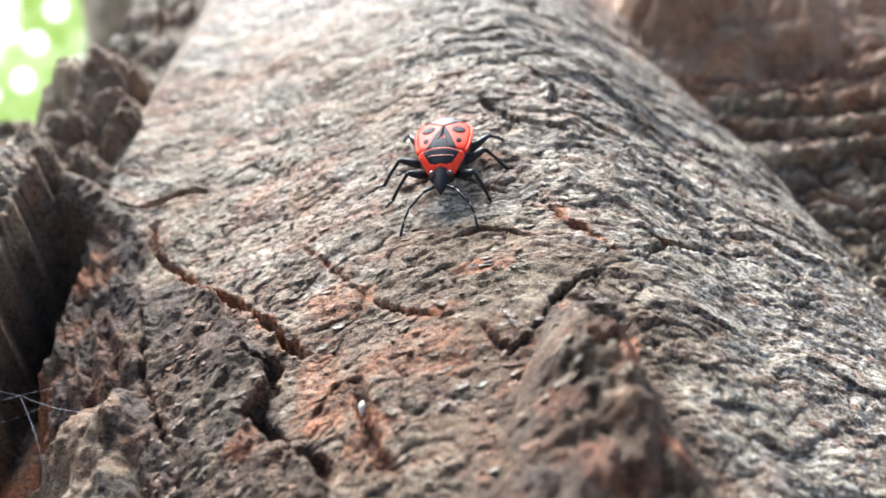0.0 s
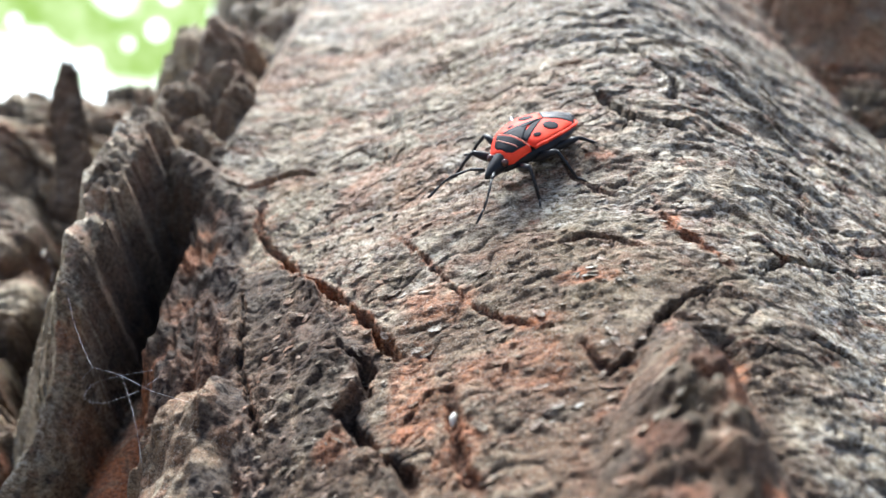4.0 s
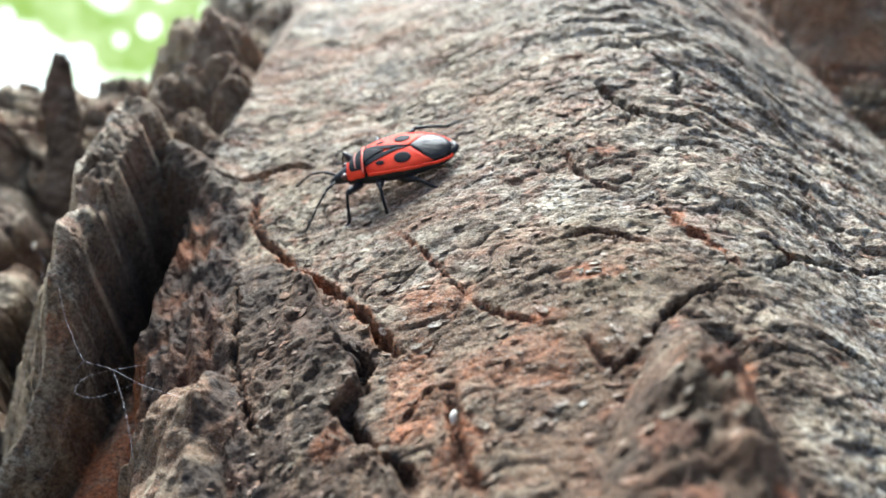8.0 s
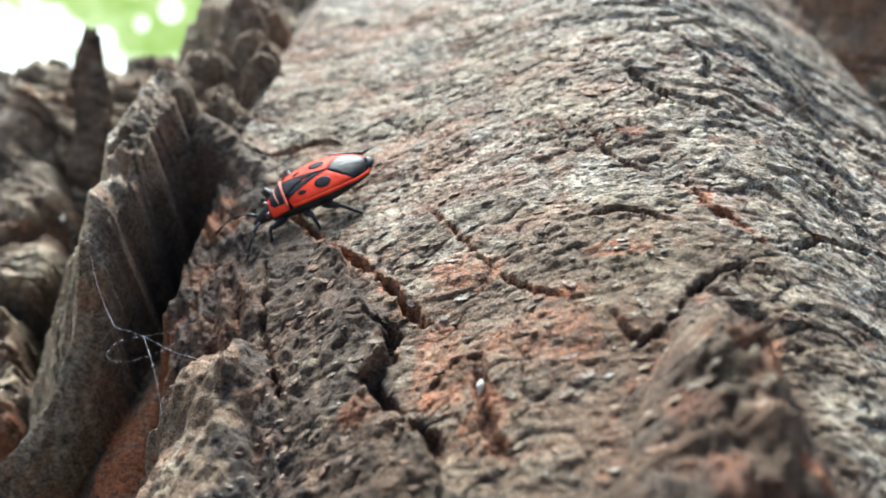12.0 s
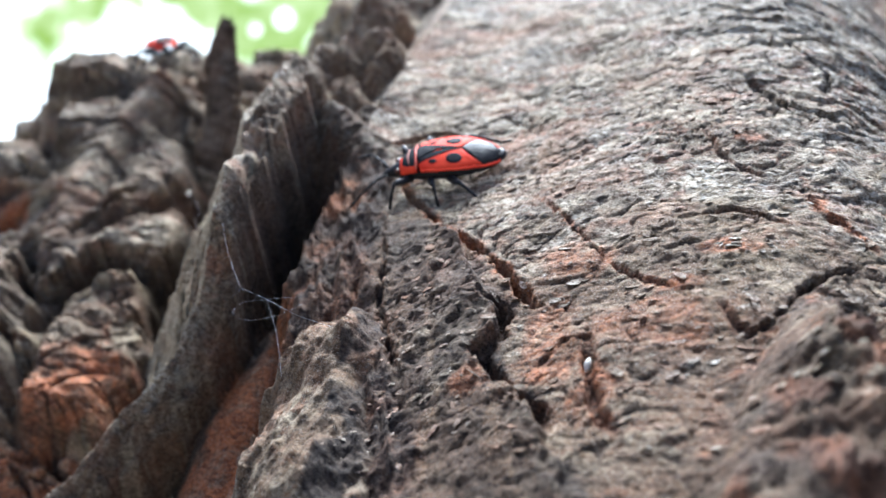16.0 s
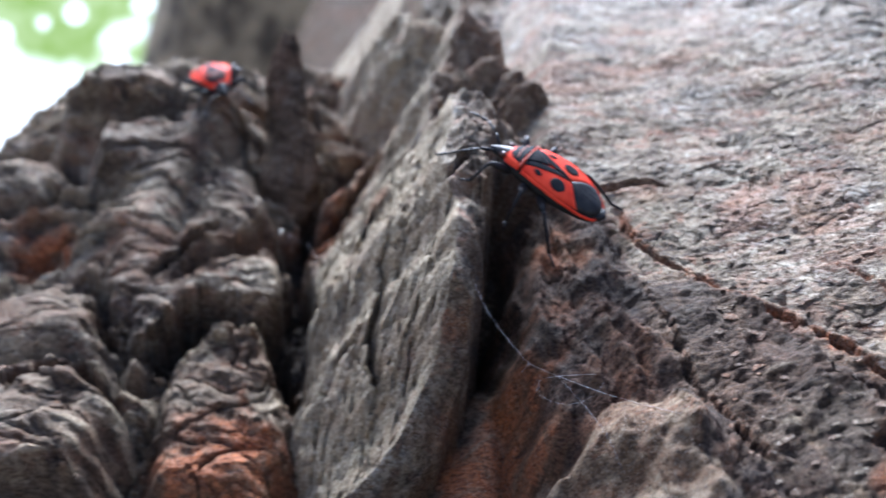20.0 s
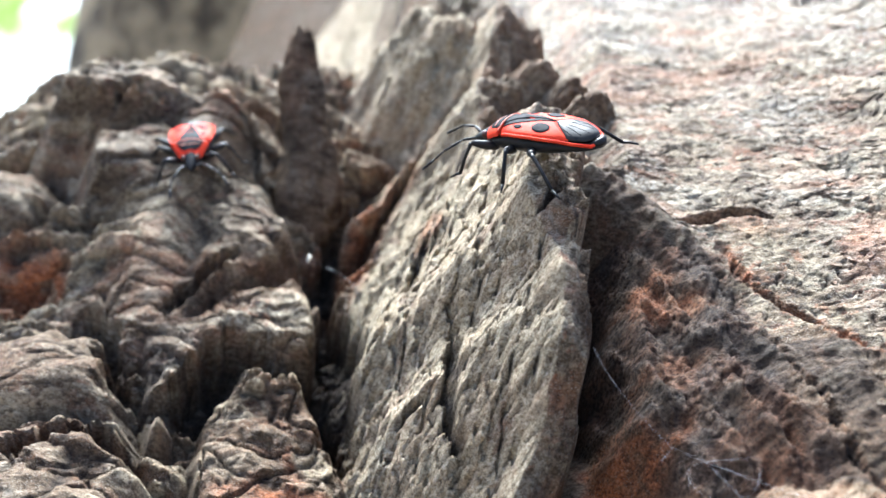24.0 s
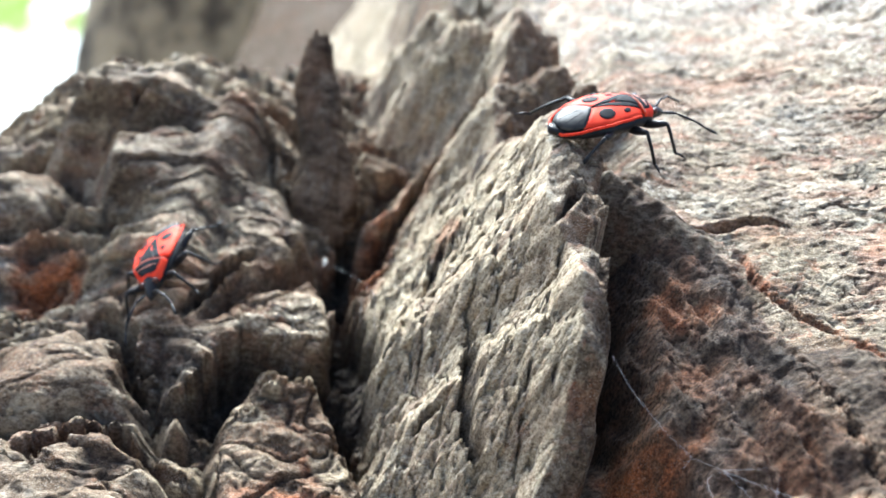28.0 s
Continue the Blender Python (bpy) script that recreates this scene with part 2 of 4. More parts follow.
# left shoulder of the lobe, and crest of the curled plate beside it: (v, value)
EDGE = ((-60, -6), (-30, -13.0), (-18, -19.0), (-10, -22.8), (-4, -23.8), (3, -25.2), (12, -29.5), (22, -34), (34, -36), (60, -37), (120, -37))
CREST_U = ((-60, -70), (-35, -56), (-26, -51), (-20, -46), (-15, -41.5), (-12, -40), (-9, -38.8), (-6, -38.8), (-2, -39.2), (1, -39.5), (3, -40), (6, -41.3), (14, -41.3), (18, -41.5), (22, -43), (26, -44), (34, -44.5), (38, -44), (43, -43.5), (48, -43.5), (52, -45), (60, -47), (120, -52))
CREST_H = ((-60, -50), (-35, -36), (-26, -29), (-20, -24), (-15, -19), (-12, -16), (-9, -12), (-6, -8.5), (-2, -5.8), (1, -7.0), (3, -8.0), (6, -7.0), (14, -7.2), (18, -8), (21, -12), (26, -17), (31, -15.8), (34, -15.8), (38, -19), (43, -16), (48, -14.8), (51, -19), (60, -27), (120, -48))
# the edge of the raised bark beside the great crack
SEAM = ((-23.9, 1.5), (-21.2, -1.9), (-19.3, -4.7), (-16.4, -7.4), (-15.2, -10.5), (-14.0, -13.5), (-11.7, -16.4), (-11.0, -19.7), (-11.6, -21.4), (-9.9, -24.0), (-7.7, -26.4), (-6.4, -28.5), (-3, -36), (0, -60))
# where the second bug creeps: (u, v)
CREEP = ((-70.0, 12.0), (-72.2, 19.7), (-72.0, 27.0), (-71.0, 35.0), (-69.4, 41.0))
# knobs between plate and lobe: u, v, top, radius
LUMPS = ((-34.1, 28.2, -11.6, 2.4), (-42.4, 32.8, -14.3, 3.4), (-36.5, 21.5, -12.5, 2.6), (-32.5, 17.0, -11.5, 2.2), (-38.5, 38.0, -14.5, 3.0), (-35.5, 34.0, -14.0, 2.4), (-39.0, 26.5, -14.5, 2.6), (-46.3, 50.0, -18.2, 6.0), (-49.5, 58.0, -22.5, 6.0))
# cracks: half width, depth, how red inside, then points (u, v)
CRACKS = (
    (0.40, 1.9, 0.9, (-23.9, 1.5), (-21.2, -1.9), (-19.3, -4.7), (-16.4, -7.4), (-14.2, -9.6), (-11.9, -12.8), (-9.3, -16.7)),
    (0.6, 0.96, 0.3, (-14.5, -14.5), (-11.7, -16.4), (-11.0, -19.7), (-12.2, -21.4), (-9.9, -24.0), (-7.7, -26.4), (-6.4, -28.5)),
    (0.17, 0.32, 0.8, (-12.0, -2.1), (-8.3, -7.4), (-4.9, -12.9), (-2.6, -15.2), (0.0, -16.8), (1.3, -16.9)),
    (0.16, 0.5, 0.2, (3.9, -21.5), (5.4, -20.0)),
    (0.12, 0.4, 0.2, (5.4, -20.0), (7.0, -16.8)),
    (0.30, 0.9, 0.0, (6.9, -16.7), (8.2, -15.4)),
    (0.18, 0.6, 0.1, (8.2, -15.4), (9.1, -14.5), (10.5, -13.5)),
    (0.25, 0.54, 0.2, (1.1, -8.3), (3.0, -7.8), (5.2, -8.9), (6.0, -9.7)),
    (0.35, 0.3, 1.0, (7.4, -5.0), (8.5, -7.5), (10.6, -9.4), (11.9, -10.9)),
    (0.4, 0.54, 1.0, (-5.3, -21.0), (-4.8, -24.2), (-4.1, -26.8), (-2.8, -29.1)),
    (0.48, 2.2, 0.2, (-29.5, 10.9), (-27.1, 11.2), (-24.6, 12.3), (-21.8, 11.6)),
    (0.17, 0.3, 0.4, (0.3, 3.7), (1.4, 0.2), (3.4, -2.2), (4.8, -2.9)),
    (0.3, 0.36, 0.6, (-7.9, -22.8), (-6.7, -21.0), (-5.2, -21.0)),
    (0.22, 0.48, 0.2, (-25.0, -2.3), (-22.9, -8.2), (-21.8, -13.3), (-19.6, -18.1), (-17.3, -22.5)),
    (0.3, 0.36, 0.5, (2.3, -18.5), (3.3, -20.6), (4.1, -21.5)),
    (0.35, 0.6, 0.0, (12.9, -11.4), (16.0, -8.6), (19.7, -6.8), (24.3, -4.0)),
    (0.5, 0.6, 0.0, (3.1, 13.8), (5.7, 8.2), (7.8, 6.8), (11.2, 5.8)),
    (0.3, 0.48, 0.1, (13.8, -7.2), (15.6, -8.5)),
    (0.4, 0.6, 0.0, (16.2, -15.8), (18.4, -16.0), (19.9, -16.4)),
    (0.5, 0.54, 0.0, (9.5, 12.1), (10.2, 15.3), (5.7, 23.3)),
    (0.35, 0.6, 0.9, (-26.0, 8.5), (-25.2, 3.8), (-23.9, 1.5)),
    (1.3, 5, 0.0, (-66.5, 0.0), (-64.3, 2.0), (-62.8, 5.8), (-61.9, 8.3), (-59.9, 7.9), (-57.6, 6.4), (-55.1, 7.4)),
    (0.9, 4, 0.0, (-55.2, 6.7), (-53.1, 1.8), (-51.3, -1.5)),
    (2.2, 4, 0.3, (-73.6, 47.5), (-70.0, 45.0), (-66.3, 41.8)),
    (1.6, 3.5, 0.0, (-92.6, 42.5), (-85.6, 46.1), (-80.0, 47.7), (-75.8, 48.2)),
    (0.9, 2.5, 0.2, (-81.4, 38.0), (-78.9, 39.0)),
    (0.5, 1.8, 0.0, (-69.4, 12.3), (-66.0, 17.2), (-64.5, 19.2)),
    (1.2, 3, 0.0, (-77.2, 12.5), (-73.3, 9.2), (-70.8, 2.8)),
    (1.5, 3, 0.0, (-91.0, 62.2), (-82.9, 68.0), (-78.5, 72.4)),
    (1.0, 3, 0.0, (-76.1, -7.1), (-73.8, -4.6), (-71.3, -3.8), (-67.4, -5.3)),
    (1.5, 4, 0.0, (-50.8, -2.0), (-54.0, 6.8), (-54.3, 14.8), (-57.0, 22.6), (-56.6, 29.2), (-54.1, 33.6)),
    (0.35, 1.5, 0.1, (-45.2, 5.0), (-44.6, 1.1), (-44.7, -2.6), (-44.2, -5.3), (-43.0, -8.7)),
    (0.25, 0.8, 0.0, (-41.0, 1.0), (-40.0, 1.4), (-40.2, 3.7)),
    (0.25, 0.9, 0.0, (-47.6, -2.3), (-45.7, -2.4)),
    (0.3, 1, 0.3, (-40.6, 4.7), (-38.8, 7.8)),
    (0.9, 2.6, 0.5, (-55.0, 22.0), (-52.8, 27.8), (-48.2, 34.7), (-45.5, 41.0)),
    (0.3, 0.9, 0.0, (-48.3, 11.2), (-47.3, 15.4)),
)
# thick slabs of the crust: height of the top, its slopes, how round the rim, how rough, then the outline (u, v)
SLABS = (
    (-29.0, 0.05, -0.10, 1.2, 1.0, (-68.8, 8.4), (-64.0, 15.1), (-58.8, 18.0), (-56.5, 13.9), (-56.0, 8.8), (-62.2, 8.0), (-65.1, 3.0), (-66.2, -2.0)),
    (-28.6, 0.0, -0.05, 1.4, 1.0, (-63.0, -2.5), (-61.9, 1.7), (-60.1, 3.9), (-55.5, 4.5), (-53.6, 1.0), (-51.4, -5.0), (-51.0, -14.0), (-60.0, -14.0)),
    (-28.6, 0.10, -0.05, 3.0, 0.3, (-82.6, 5.6), (-77.9, 8.4), (-73.7, 7.3), (-70.9, 2.8), (-69.6, -1.5), (-73.6, -1.5), (-82.0, -3.0)),
    (-26.6, 0.05, -0.25, 2.0, 0.8, (-82.0, -9.0), (-76.0, -4.0), (-73.6, -1.8), (-69.0, -3.0), (-66.3, -8.0), (-66.0, -16.0), (-80.0, -16.0)),
    (-29.2, 0.05, -0.12, 1.0, 0.8, (-69.0, 31.0), (-63.8, 30.2), (-60.3, 23.1), (-61.7, 19.5), (-65.4, 17.0), (-67.5, 14.0), (-67.0, 22.0)),
    (-28.0, 0.05, -0.20, 1.0, 0.8, (-82.0, 33.4), (-76.5, 36.7), (-73.6, 33.0), (-75.0, 27.5), (-79.8, 28.0)),
    (-26.4, 0.05, -0.25, 1.2, 0.8, (-87.4, 38.9), (-84.5, 45.6), (-79.7, 45.1), (-75.0, 40.5), (-76.1, 38.5), (-81.8, 37.8)),
    (-34.6, 0.05, -0.10, 1.6, 0.7, (-95.0, 32.8), (-89.2, 33.8), (-85.2, 29.1), (-86.9, 25.9), (-95.0, 25.0)),
)
# bare red inner bark: u, v, radius across, radius along, strength
BARE = (
    (3.4, 2.3, 1.2, 0.7, 0.7), (8.2, -6.3, 0.9, 1.0, 0.9), (-0.1, -16.3, 1.8, 0.8, 0.8), (-7.2, -23.8, 2.0, 2.0, 0.8), (-4.2, -26.1, 1.6, 2.4, 0.9),
    (-30.5, 2.5, 2.2, 3.2, 0.75), (-30.0, -4.0, 1.5, 3.0, 0.5), (-26.0, -12.0, 3.0, 5.0, 0.25), (-34.0, -16.0, 4.2, 11.0, 1.0), (-84.5, 18.5, 3.6, 4.0, 1.0),
    (-55.0, -11.0, 6.5, 5.5, 1.0), (-57.0, -19.0, 6.0, 5.0, 0.9), (-36.0, -26.0, 8.0, 10.0, 1.0), (-53.5, 25.0, 2.0, 7.0, 0.7), (-50.5, 34.0, 2.0, 5.0, 0.6),
    (-12.0, -24.0, 1.5, 1.5, 0.6), (11.0, -21.0, 1.2, 1.6, 0.7), (15.5, -8.0, 1.0, 0.6, 0.7), (-7.0, -12.0, 4.0, 2.5, 0.45), (-1.0, -20.0, 4.0, 2.5, 0.45), (-8.0, -19.5, 2.0, 4.0, 0.6), (11.0, -24.5, 1.2, 2.0, 0.6), (2.5, -12.5, 2.2, 1.0, 0.7),
    (-47.3, 15.5, 1.0, 2.0, 0.6), (-43.8, -1.0, 0.7, 1.0, 0.8), (55.0, 72.0, 40.0, 30.0, 0.5),
)


def oval(u, v, cu, cv, ru, rv):
    return np.exp(-(((u - cu) / ru) ** 2) - ((v - cv) / rv) ** 2)


def relief(u, v):
    """Height, and how much red inner bark and how much sooty crust and painted shade shows."""
    wu, wv = u + 1.3 * fbm(u * 0.11, v * 0.11, 3, 30), v + 1.3 * fbm(u * 0.11 + 50, v * 0.11, 3, 33)
    shake = fbm(u * 0.16, v * 0.16, 3, 40)

    # the lobe, with rings of flaking wrinkles round its shoulder
    lobe = lobe_base(u, v)
    ring, turn = np.hypot(wu - 3, wv + 15), np.arctan2(wu - 3, wv + 15)
    bent_u, bent_v = wu + 2.0 * fbm(u * 0.2, v * 0.2, 3, 50), wv + 1.2 * fbm(u * 0.2 + 40, v * 0.2, 3, 55)
    gap1, own1, run1 = flags(0.20 * (bent_u + 0.5 * bent_v), 0.30 * (bent_v - 0.35 * bent_u), 60)
    gap2, own2, run2 = flags(0.52 * (bent_u + 0.3 * bent_v), 0.80 * (bent_v - 0.3 * bent_u), 70)
    worn = smooth(-0.45, 0.35, fbm(u * 0.13, v * 0.13, 2, 66))
    torn = smooth(-0.35, 0.3, fbm(u * 0.21 + 9, v * 0.21, 2, 76))
    scales = worn * (0.40 * (own1 - 0.5) - 0.22 * run1) - 0.30 * worn * (1 - smooth(0.0, 0.07, gap1))
    scales = scales + torn * (0.20 * (own2 - 0.5) - 0.12 * run2) - 0.16 * torn * (1 - smooth(0.0, 0.09, gap2))
    seams = np.maximum(worn * (1 - smooth(0.0, 0.06, gap1)), 0.8 * torn * (1 - smooth(0.0, 0.07, gap2)))
    grain = 0.07 * fbm(0.7 * (u + 0.3 * v), 1.9 * (v - 0.12 * u), 3, 90, 0.7) - 0.08 * smooth(0.15, 0.5, fbm(0.5 * (u + 0.4 * v), 1.6 * (v - 0.2 * u), 3, 92))
    upper = smooth(0, 16, u + 0.35 * v) * smooth(2, 12, v + 14)
    terrace = 0.20 * ring + 1.1 * fbm(u * 0.08, v * 0.08, 3, 98)
    scales = scales * (1 - 0.6 * smooth(12, 32, v)) * (0.42 + 0.40 * smooth(4, 18, u + 0.2 * v))
    ropes = (0.9 * ridged(ring * 0.16, turn * 3.0, 2, 94) + 0.9 * (0.5 - (terrace - np.floor(terrace)))) * upper
    skin = scales + grain + 0.5 * fbm(wu * 0.10, wv * 0.12, 3, 96) + 0.48 * ropes + 0.10 * fbm(u * 1.1, v * 1.1, 3, 97, 0.7)
    lobe = lobe + skin
    d, s, side = to_line(u, v, SEAM)
    d = d + 0.5 * fbm(u * 0.4, v * 0.4, 3, 58)
    chunk = (side < 0) * smooth(2, -9, v) * smooth(0.0, 0.7, d)
    lobe = lobe + chunk * (1.3 * np.exp(-np.maximum(d, 0) / 7.0) + 0.35 * fbm(u * 0.5, v * 0.3, 4, 57, 0.65))

    edge = along(v, *EDGE) + 1.1 * shake
    fall = np.logaddexp(0, (edge - u) / 0.8) * 0.8
    cliff = np.logaddexp(0, (edge - along(v, (-30, 8.0), (-8, 9.0), (4, 8.6), (14, 6.0)) - u) / 0.4) * 0.4
    lobe = lobe - 0.45 * fall - 5.0 * cliff + 0.35 * np.minimum(fall, 2.5) * ridged(u * 0.5 + 0.2 * v, v * 0.10, 3, 101)

    # the curled plate: a steep lit face, a sharp rim, a ribbed back
    crest_u = along(v, *CREST_U) + 0.5 * fbm(v * 0.2, v * 0, 2, 44)
    over = u - crest_u
    crest_h = 0.4 + along(v, *CREST_H) + 0.7 * fbm(v * 0.30, u * 0.25, 2, 45) * np.exp(-np.abs(over) / 3.0)
    p1, pown, prun = flags(wu * 0.85 + 0.05 * wv, wv * 0.20, 110)
    r1, rown, rrun = flags(bent_u * 2.2, bent_v * 0.60, 113)
    face = crest_h + over * 1.95 - 1.2 * smooth(0.0, -1.6, over) + smooth(0.2, -1.2, over) * (0.7 * (pown - 0.5) - 0.25 * prun - 1.1 * (1 - smooth(0.0, 0.06, p1)) + 0.35 * (rown - 0.5) - 0.15 * rrun - 0.4 * (1 - smooth(0.0, 0.08, r1)) + 0.45 * fbm(u * 1.5, v * 0.35, 4, 115, 0.6) - 0.9 * smooth(0.42, 0.62, perlin(u * 1.9, v * 0.8, 116)))
    rib = ridged(0.95 * over + 0.05 * v + 0.3 * fbm(u * 0.2, v * 0.1, 2, 119), v * 0.05, 3, 120)
    thick = along(v, (-60, 4), (-15, 2.8), (-10, 2.0), (0, 2.0), (3, 2.4), (6, 3.4), (14, 3.6), (20, 3.4), (30, 4), (40, 5), (60, 5), (120, 5)) + 0.5 * fbm(v * 0.25, v * 0, 3, 122) + 0.25 * ridged(0.3 * v + 0.1 * u, 0.1 * u, 2, 123)
    lean = along(v, (-60, 0.9), (-1, 0.9), (4, 0.25), (17, 0.25), (22, 0.5), (120, 0.5))
    rear = crest_h - lean * over + (0.8 * rib - 0.35) * smooth(0, 1.2, over) * smooth(5, 1, v) + (0.65 * fbm(u * 0.45, v * 0.4, 4, 124, 0.55) + 0.7 * smooth(0, 5, v) * ridged(0.30 * (u + 0.7 * v), 0.10 * (v - 0.7 * u), 3, 125)) * smooth(0, 1, over)
    rear = rear - along(v, (-60, 12), (2, 12), (7, 8.0), (18, 6.0), (26, 3.2), (120, 3.2)) * np.maximum(over - thick, 0)
    plate = np.where(over < 0, face, rear)
    plate_seams = np.where(over < 0, np.maximum(1 - smooth(0.0, 0.05, p1), 0.45 * (1 - smooth(0.0, 0.05, r1))) * smooth(-0.1, 0.3, shake), smooth(0.1, -0.5, rib))
    lumpy = fbm(u * 0.4, v * 0.4, 5, 126, 0.6)
    for cu, cv, top, r in LUMPS:
        plate = np.maximum(plate, top - ((u - cu) ** 2 + (v - cv) ** 2) / r + lumpy * (0.5 + 0.2 * r))
    d, s, side = to_line(u, v, ((-35.5, 14.5), (-31.5, 11.5), (-28.5, 8.5)))
    plate = np.maximum(plate, -9.8 - 0.45 * d * d + 0.5 * fbm(u * 0.6, v * 0.6, 3, 128))

    # rugged crust beyond the plate
    low = np.maximum(0, -84 - u - 0.1 * (v - 40))
    floor = -31.0 - 0.10 * (-50 - u) - 0.06 * v - 0.03 * low**2 - 0.30 * np.maximum(0, -v - 2) - 0.03 * np.maximum(0, v - 54) ** 2
    slab_u, slab_v = wu + 4.0 * fbm(u * 0.06, v * 0.06, 3, 129, 0.5), wv + 3.0 * fbm(u * 0.06 + 30, v * 0.06, 3, 131, 0.5)
    q1, qown, qrun = flags(slab_u * 0.06, slab_v * 0.11, 130)
    s1, sown, srun = flags(slab_u * 0.15 + 0.2 * shake, slab_v * 0.27, 137)
    t1, town, trun = flags(bent_u * 0.38, bent_v * 0.62, 139)
    crust_top = 3.2 * (qown - 0.5) * smooth(0.0, 0.30, q1) - 1.2 * qrun - 3.0 * (1 - smooth(0.0, 0.05, q1)) + 1.3 * (sown - 0.5) * smooth(0.0, 0.25, s1) - 0.5 * srun - 1.4 * (1 - smooth(0.0, 0.06, s1)) + 0.55 * (town - 0.5) - 0.3 * trun - 0.35 * (1 - smooth(0.0, 0.08, t1))
    layers = 0.17 * wv + 0.03 * wu + 1.1 * fbm(u * 0.045, v * 0.06, 3, 143)
    lip = layers - np.floor(layers)
    ledges = smooth(14, 26, v) * (2.6 * (0.5 - lip) * smooth(0.0, 0.10, lip) - 1.2 * smooth(0.10, 0.0, lip))
    crust_top = crust_top * (1 - 0.45 * smooth(14, 26, v)) + ledges + 0.9 * ridged(wu * 0.05, wv * 0.11, 2, 144) + 0.55 * fbm(u * 0.5, v * 0.7, 4, 148, 0.65) + 0.28 * ridged(u * 0.9 + 0.3 * v, v * 1.1, 2, 147) + 0.30 * ridged(0.35 * (wu - 0.6 * wv), 0.12 * (wv + 0.6 * wu), 2, 146) + 2.4 * fbm(u * 0.035, v * 0.05, 2, 149)
    # seams, and a painted dark line for shade under the ledge lips
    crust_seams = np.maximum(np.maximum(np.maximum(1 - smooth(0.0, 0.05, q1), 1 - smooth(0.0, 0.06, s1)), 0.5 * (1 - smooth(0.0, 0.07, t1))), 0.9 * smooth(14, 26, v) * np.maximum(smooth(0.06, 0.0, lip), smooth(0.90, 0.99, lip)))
    floor = floor + crust_top
    floor = floor - 5.0 * oval(u, v, -84.5, 17.5, 3.6, 3.0) - 4.0 * oval(u, v, -57.5, 27, 4.5, 7.0) + 3.0 * oval(u, v, -61, 13.5, 4.5, 4.0) + 2.5 * oval(u, v, -59, 1.5, 4.0, 3.5)
    floor = floor + 1.5 * oval(u, v, -82, 50, 9.0, 4.0)
    slab_edge, slab_number = np.zeros(u.shape), np.zeros(u.shape, int)
    for number, (top, rise_u, rise_v, soft, rough, *outline) in enumerate(SLABS):
        us, vs = [p[0] for p in outline], [p[1] for p in outline]
        box = (u > min(us) - 4) & (u < max(us) + 4) & (v > min(vs) - 4) & (v < max(vs) + 4)
        bu, bv = u[box], v[box]
        deep = inside(bu, bv, outline) + 0.8 * fbm(bu * 0.28, bv * 0.28, 2, 152, 0.5)
        cu, cv = sum(us) / len(us), sum(vs) / len(vs)
        slab = top + rise_u * (bu - cu) + rise_v * (bv - cv) + rough * (crust_top[box] * 0.20 + 0.5 * (town[box] - 0.5) - 0.5 * (1 - smooth(0.0, 0.06, s1[box])) + 0.7 * fbm(bu * 0.25, bv * 0.35, 4, 154, 0.5)) - soft * np.exp(-np.maximum(deep, 0) / (0.5 * soft + 0.3)) + 2.6 * np.minimum(deep, 0)
        sunk = floor[box] - 3.5 * np.exp(-((np.minimum(deep, 0) / 1.6) ** 2)) * (deep < 0.3)
        floor[box] = np.where(slab > floor[box] - 2.5, np.maximum(slab, sunk), sunk)
        slab_number[box] = np.where(deep > 0, number + 1, slab_number[box])
        # strip just outside the slab's foot, later coloured as shade
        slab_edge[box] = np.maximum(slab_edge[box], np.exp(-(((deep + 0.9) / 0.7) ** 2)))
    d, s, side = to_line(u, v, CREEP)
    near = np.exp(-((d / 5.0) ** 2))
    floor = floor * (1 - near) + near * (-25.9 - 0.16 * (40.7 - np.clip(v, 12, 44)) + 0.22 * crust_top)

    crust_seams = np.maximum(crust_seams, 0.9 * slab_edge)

    # far side of the trunk: a reddish limb across a dark cleft, and dim crust below it
    limb = -14 - 0.25 * np.maximum(0, u - 38) - 24 * ((v - 74) / 20) ** 2 - 0.22 * np.maximum(0, 33 - u) ** 2 - 4 * np.maximum(0, 56 - v)
    below = -46 - 0.3 * (u - 45) - 0.9 * np.maximum(0, 40 - u) ** 2 - 5 * np.maximum(0, v - 45)
    right = np.maximum(np.maximum(limb, below), -130) + 5.0 * fbm(u * 0.09, v * 0.09, 5, 160, 0.55)

    kind = np.where(plate > floor, 1, 2)
    h = blend_max(plate, floor, 1.0)
    kind = np.where(lobe > h, 0, kind)
    h = blend_max(lobe, h, 0.6)
    kind = np.where((u > 0) & (right > h), 4, kind)
    h = np.where(u > 0, blend_max(h, right, 2.0), h)
    valley = -29 + 0.35 * np.minimum(v, 0) - 0.05 * np.maximum(v, 0) + 1.5 * shake + 1.0 * ridged(u * 0.3, v * 0.08, 3, 150) + 5.0 * np.minimum(0, over + 1.0)
    d, s, side = to_line(u, v, ((-34.2, -7.5), (-34.2, -16.0), (-33.0, -30.0), (-33.0, -50.0)))
    tongue = along(v, (-60, -42), (-30, -29), (-16, -22), (-9, -21)) - 0.16 * d * d + 0.5 * fbm(u * 0.25, v * 0.15, 3, 151)
    valley = np.maximum(valley, tongue) + along(v, (0, 0), (9, 10.5), (30, 9.0), (50, 3.0)) + smooth(2, 8, v) * 0.8 * ridged(0.22 * (u + 0.8 * v), 0.10 * (v - 0.8 * u), 3, 153)
    kind = np.where((u < 0) & (valley > h), np.where(v > 40, 2, 3), kind)
    h = np.where(u < 0, blend_max(h, valley, 1.0), h)

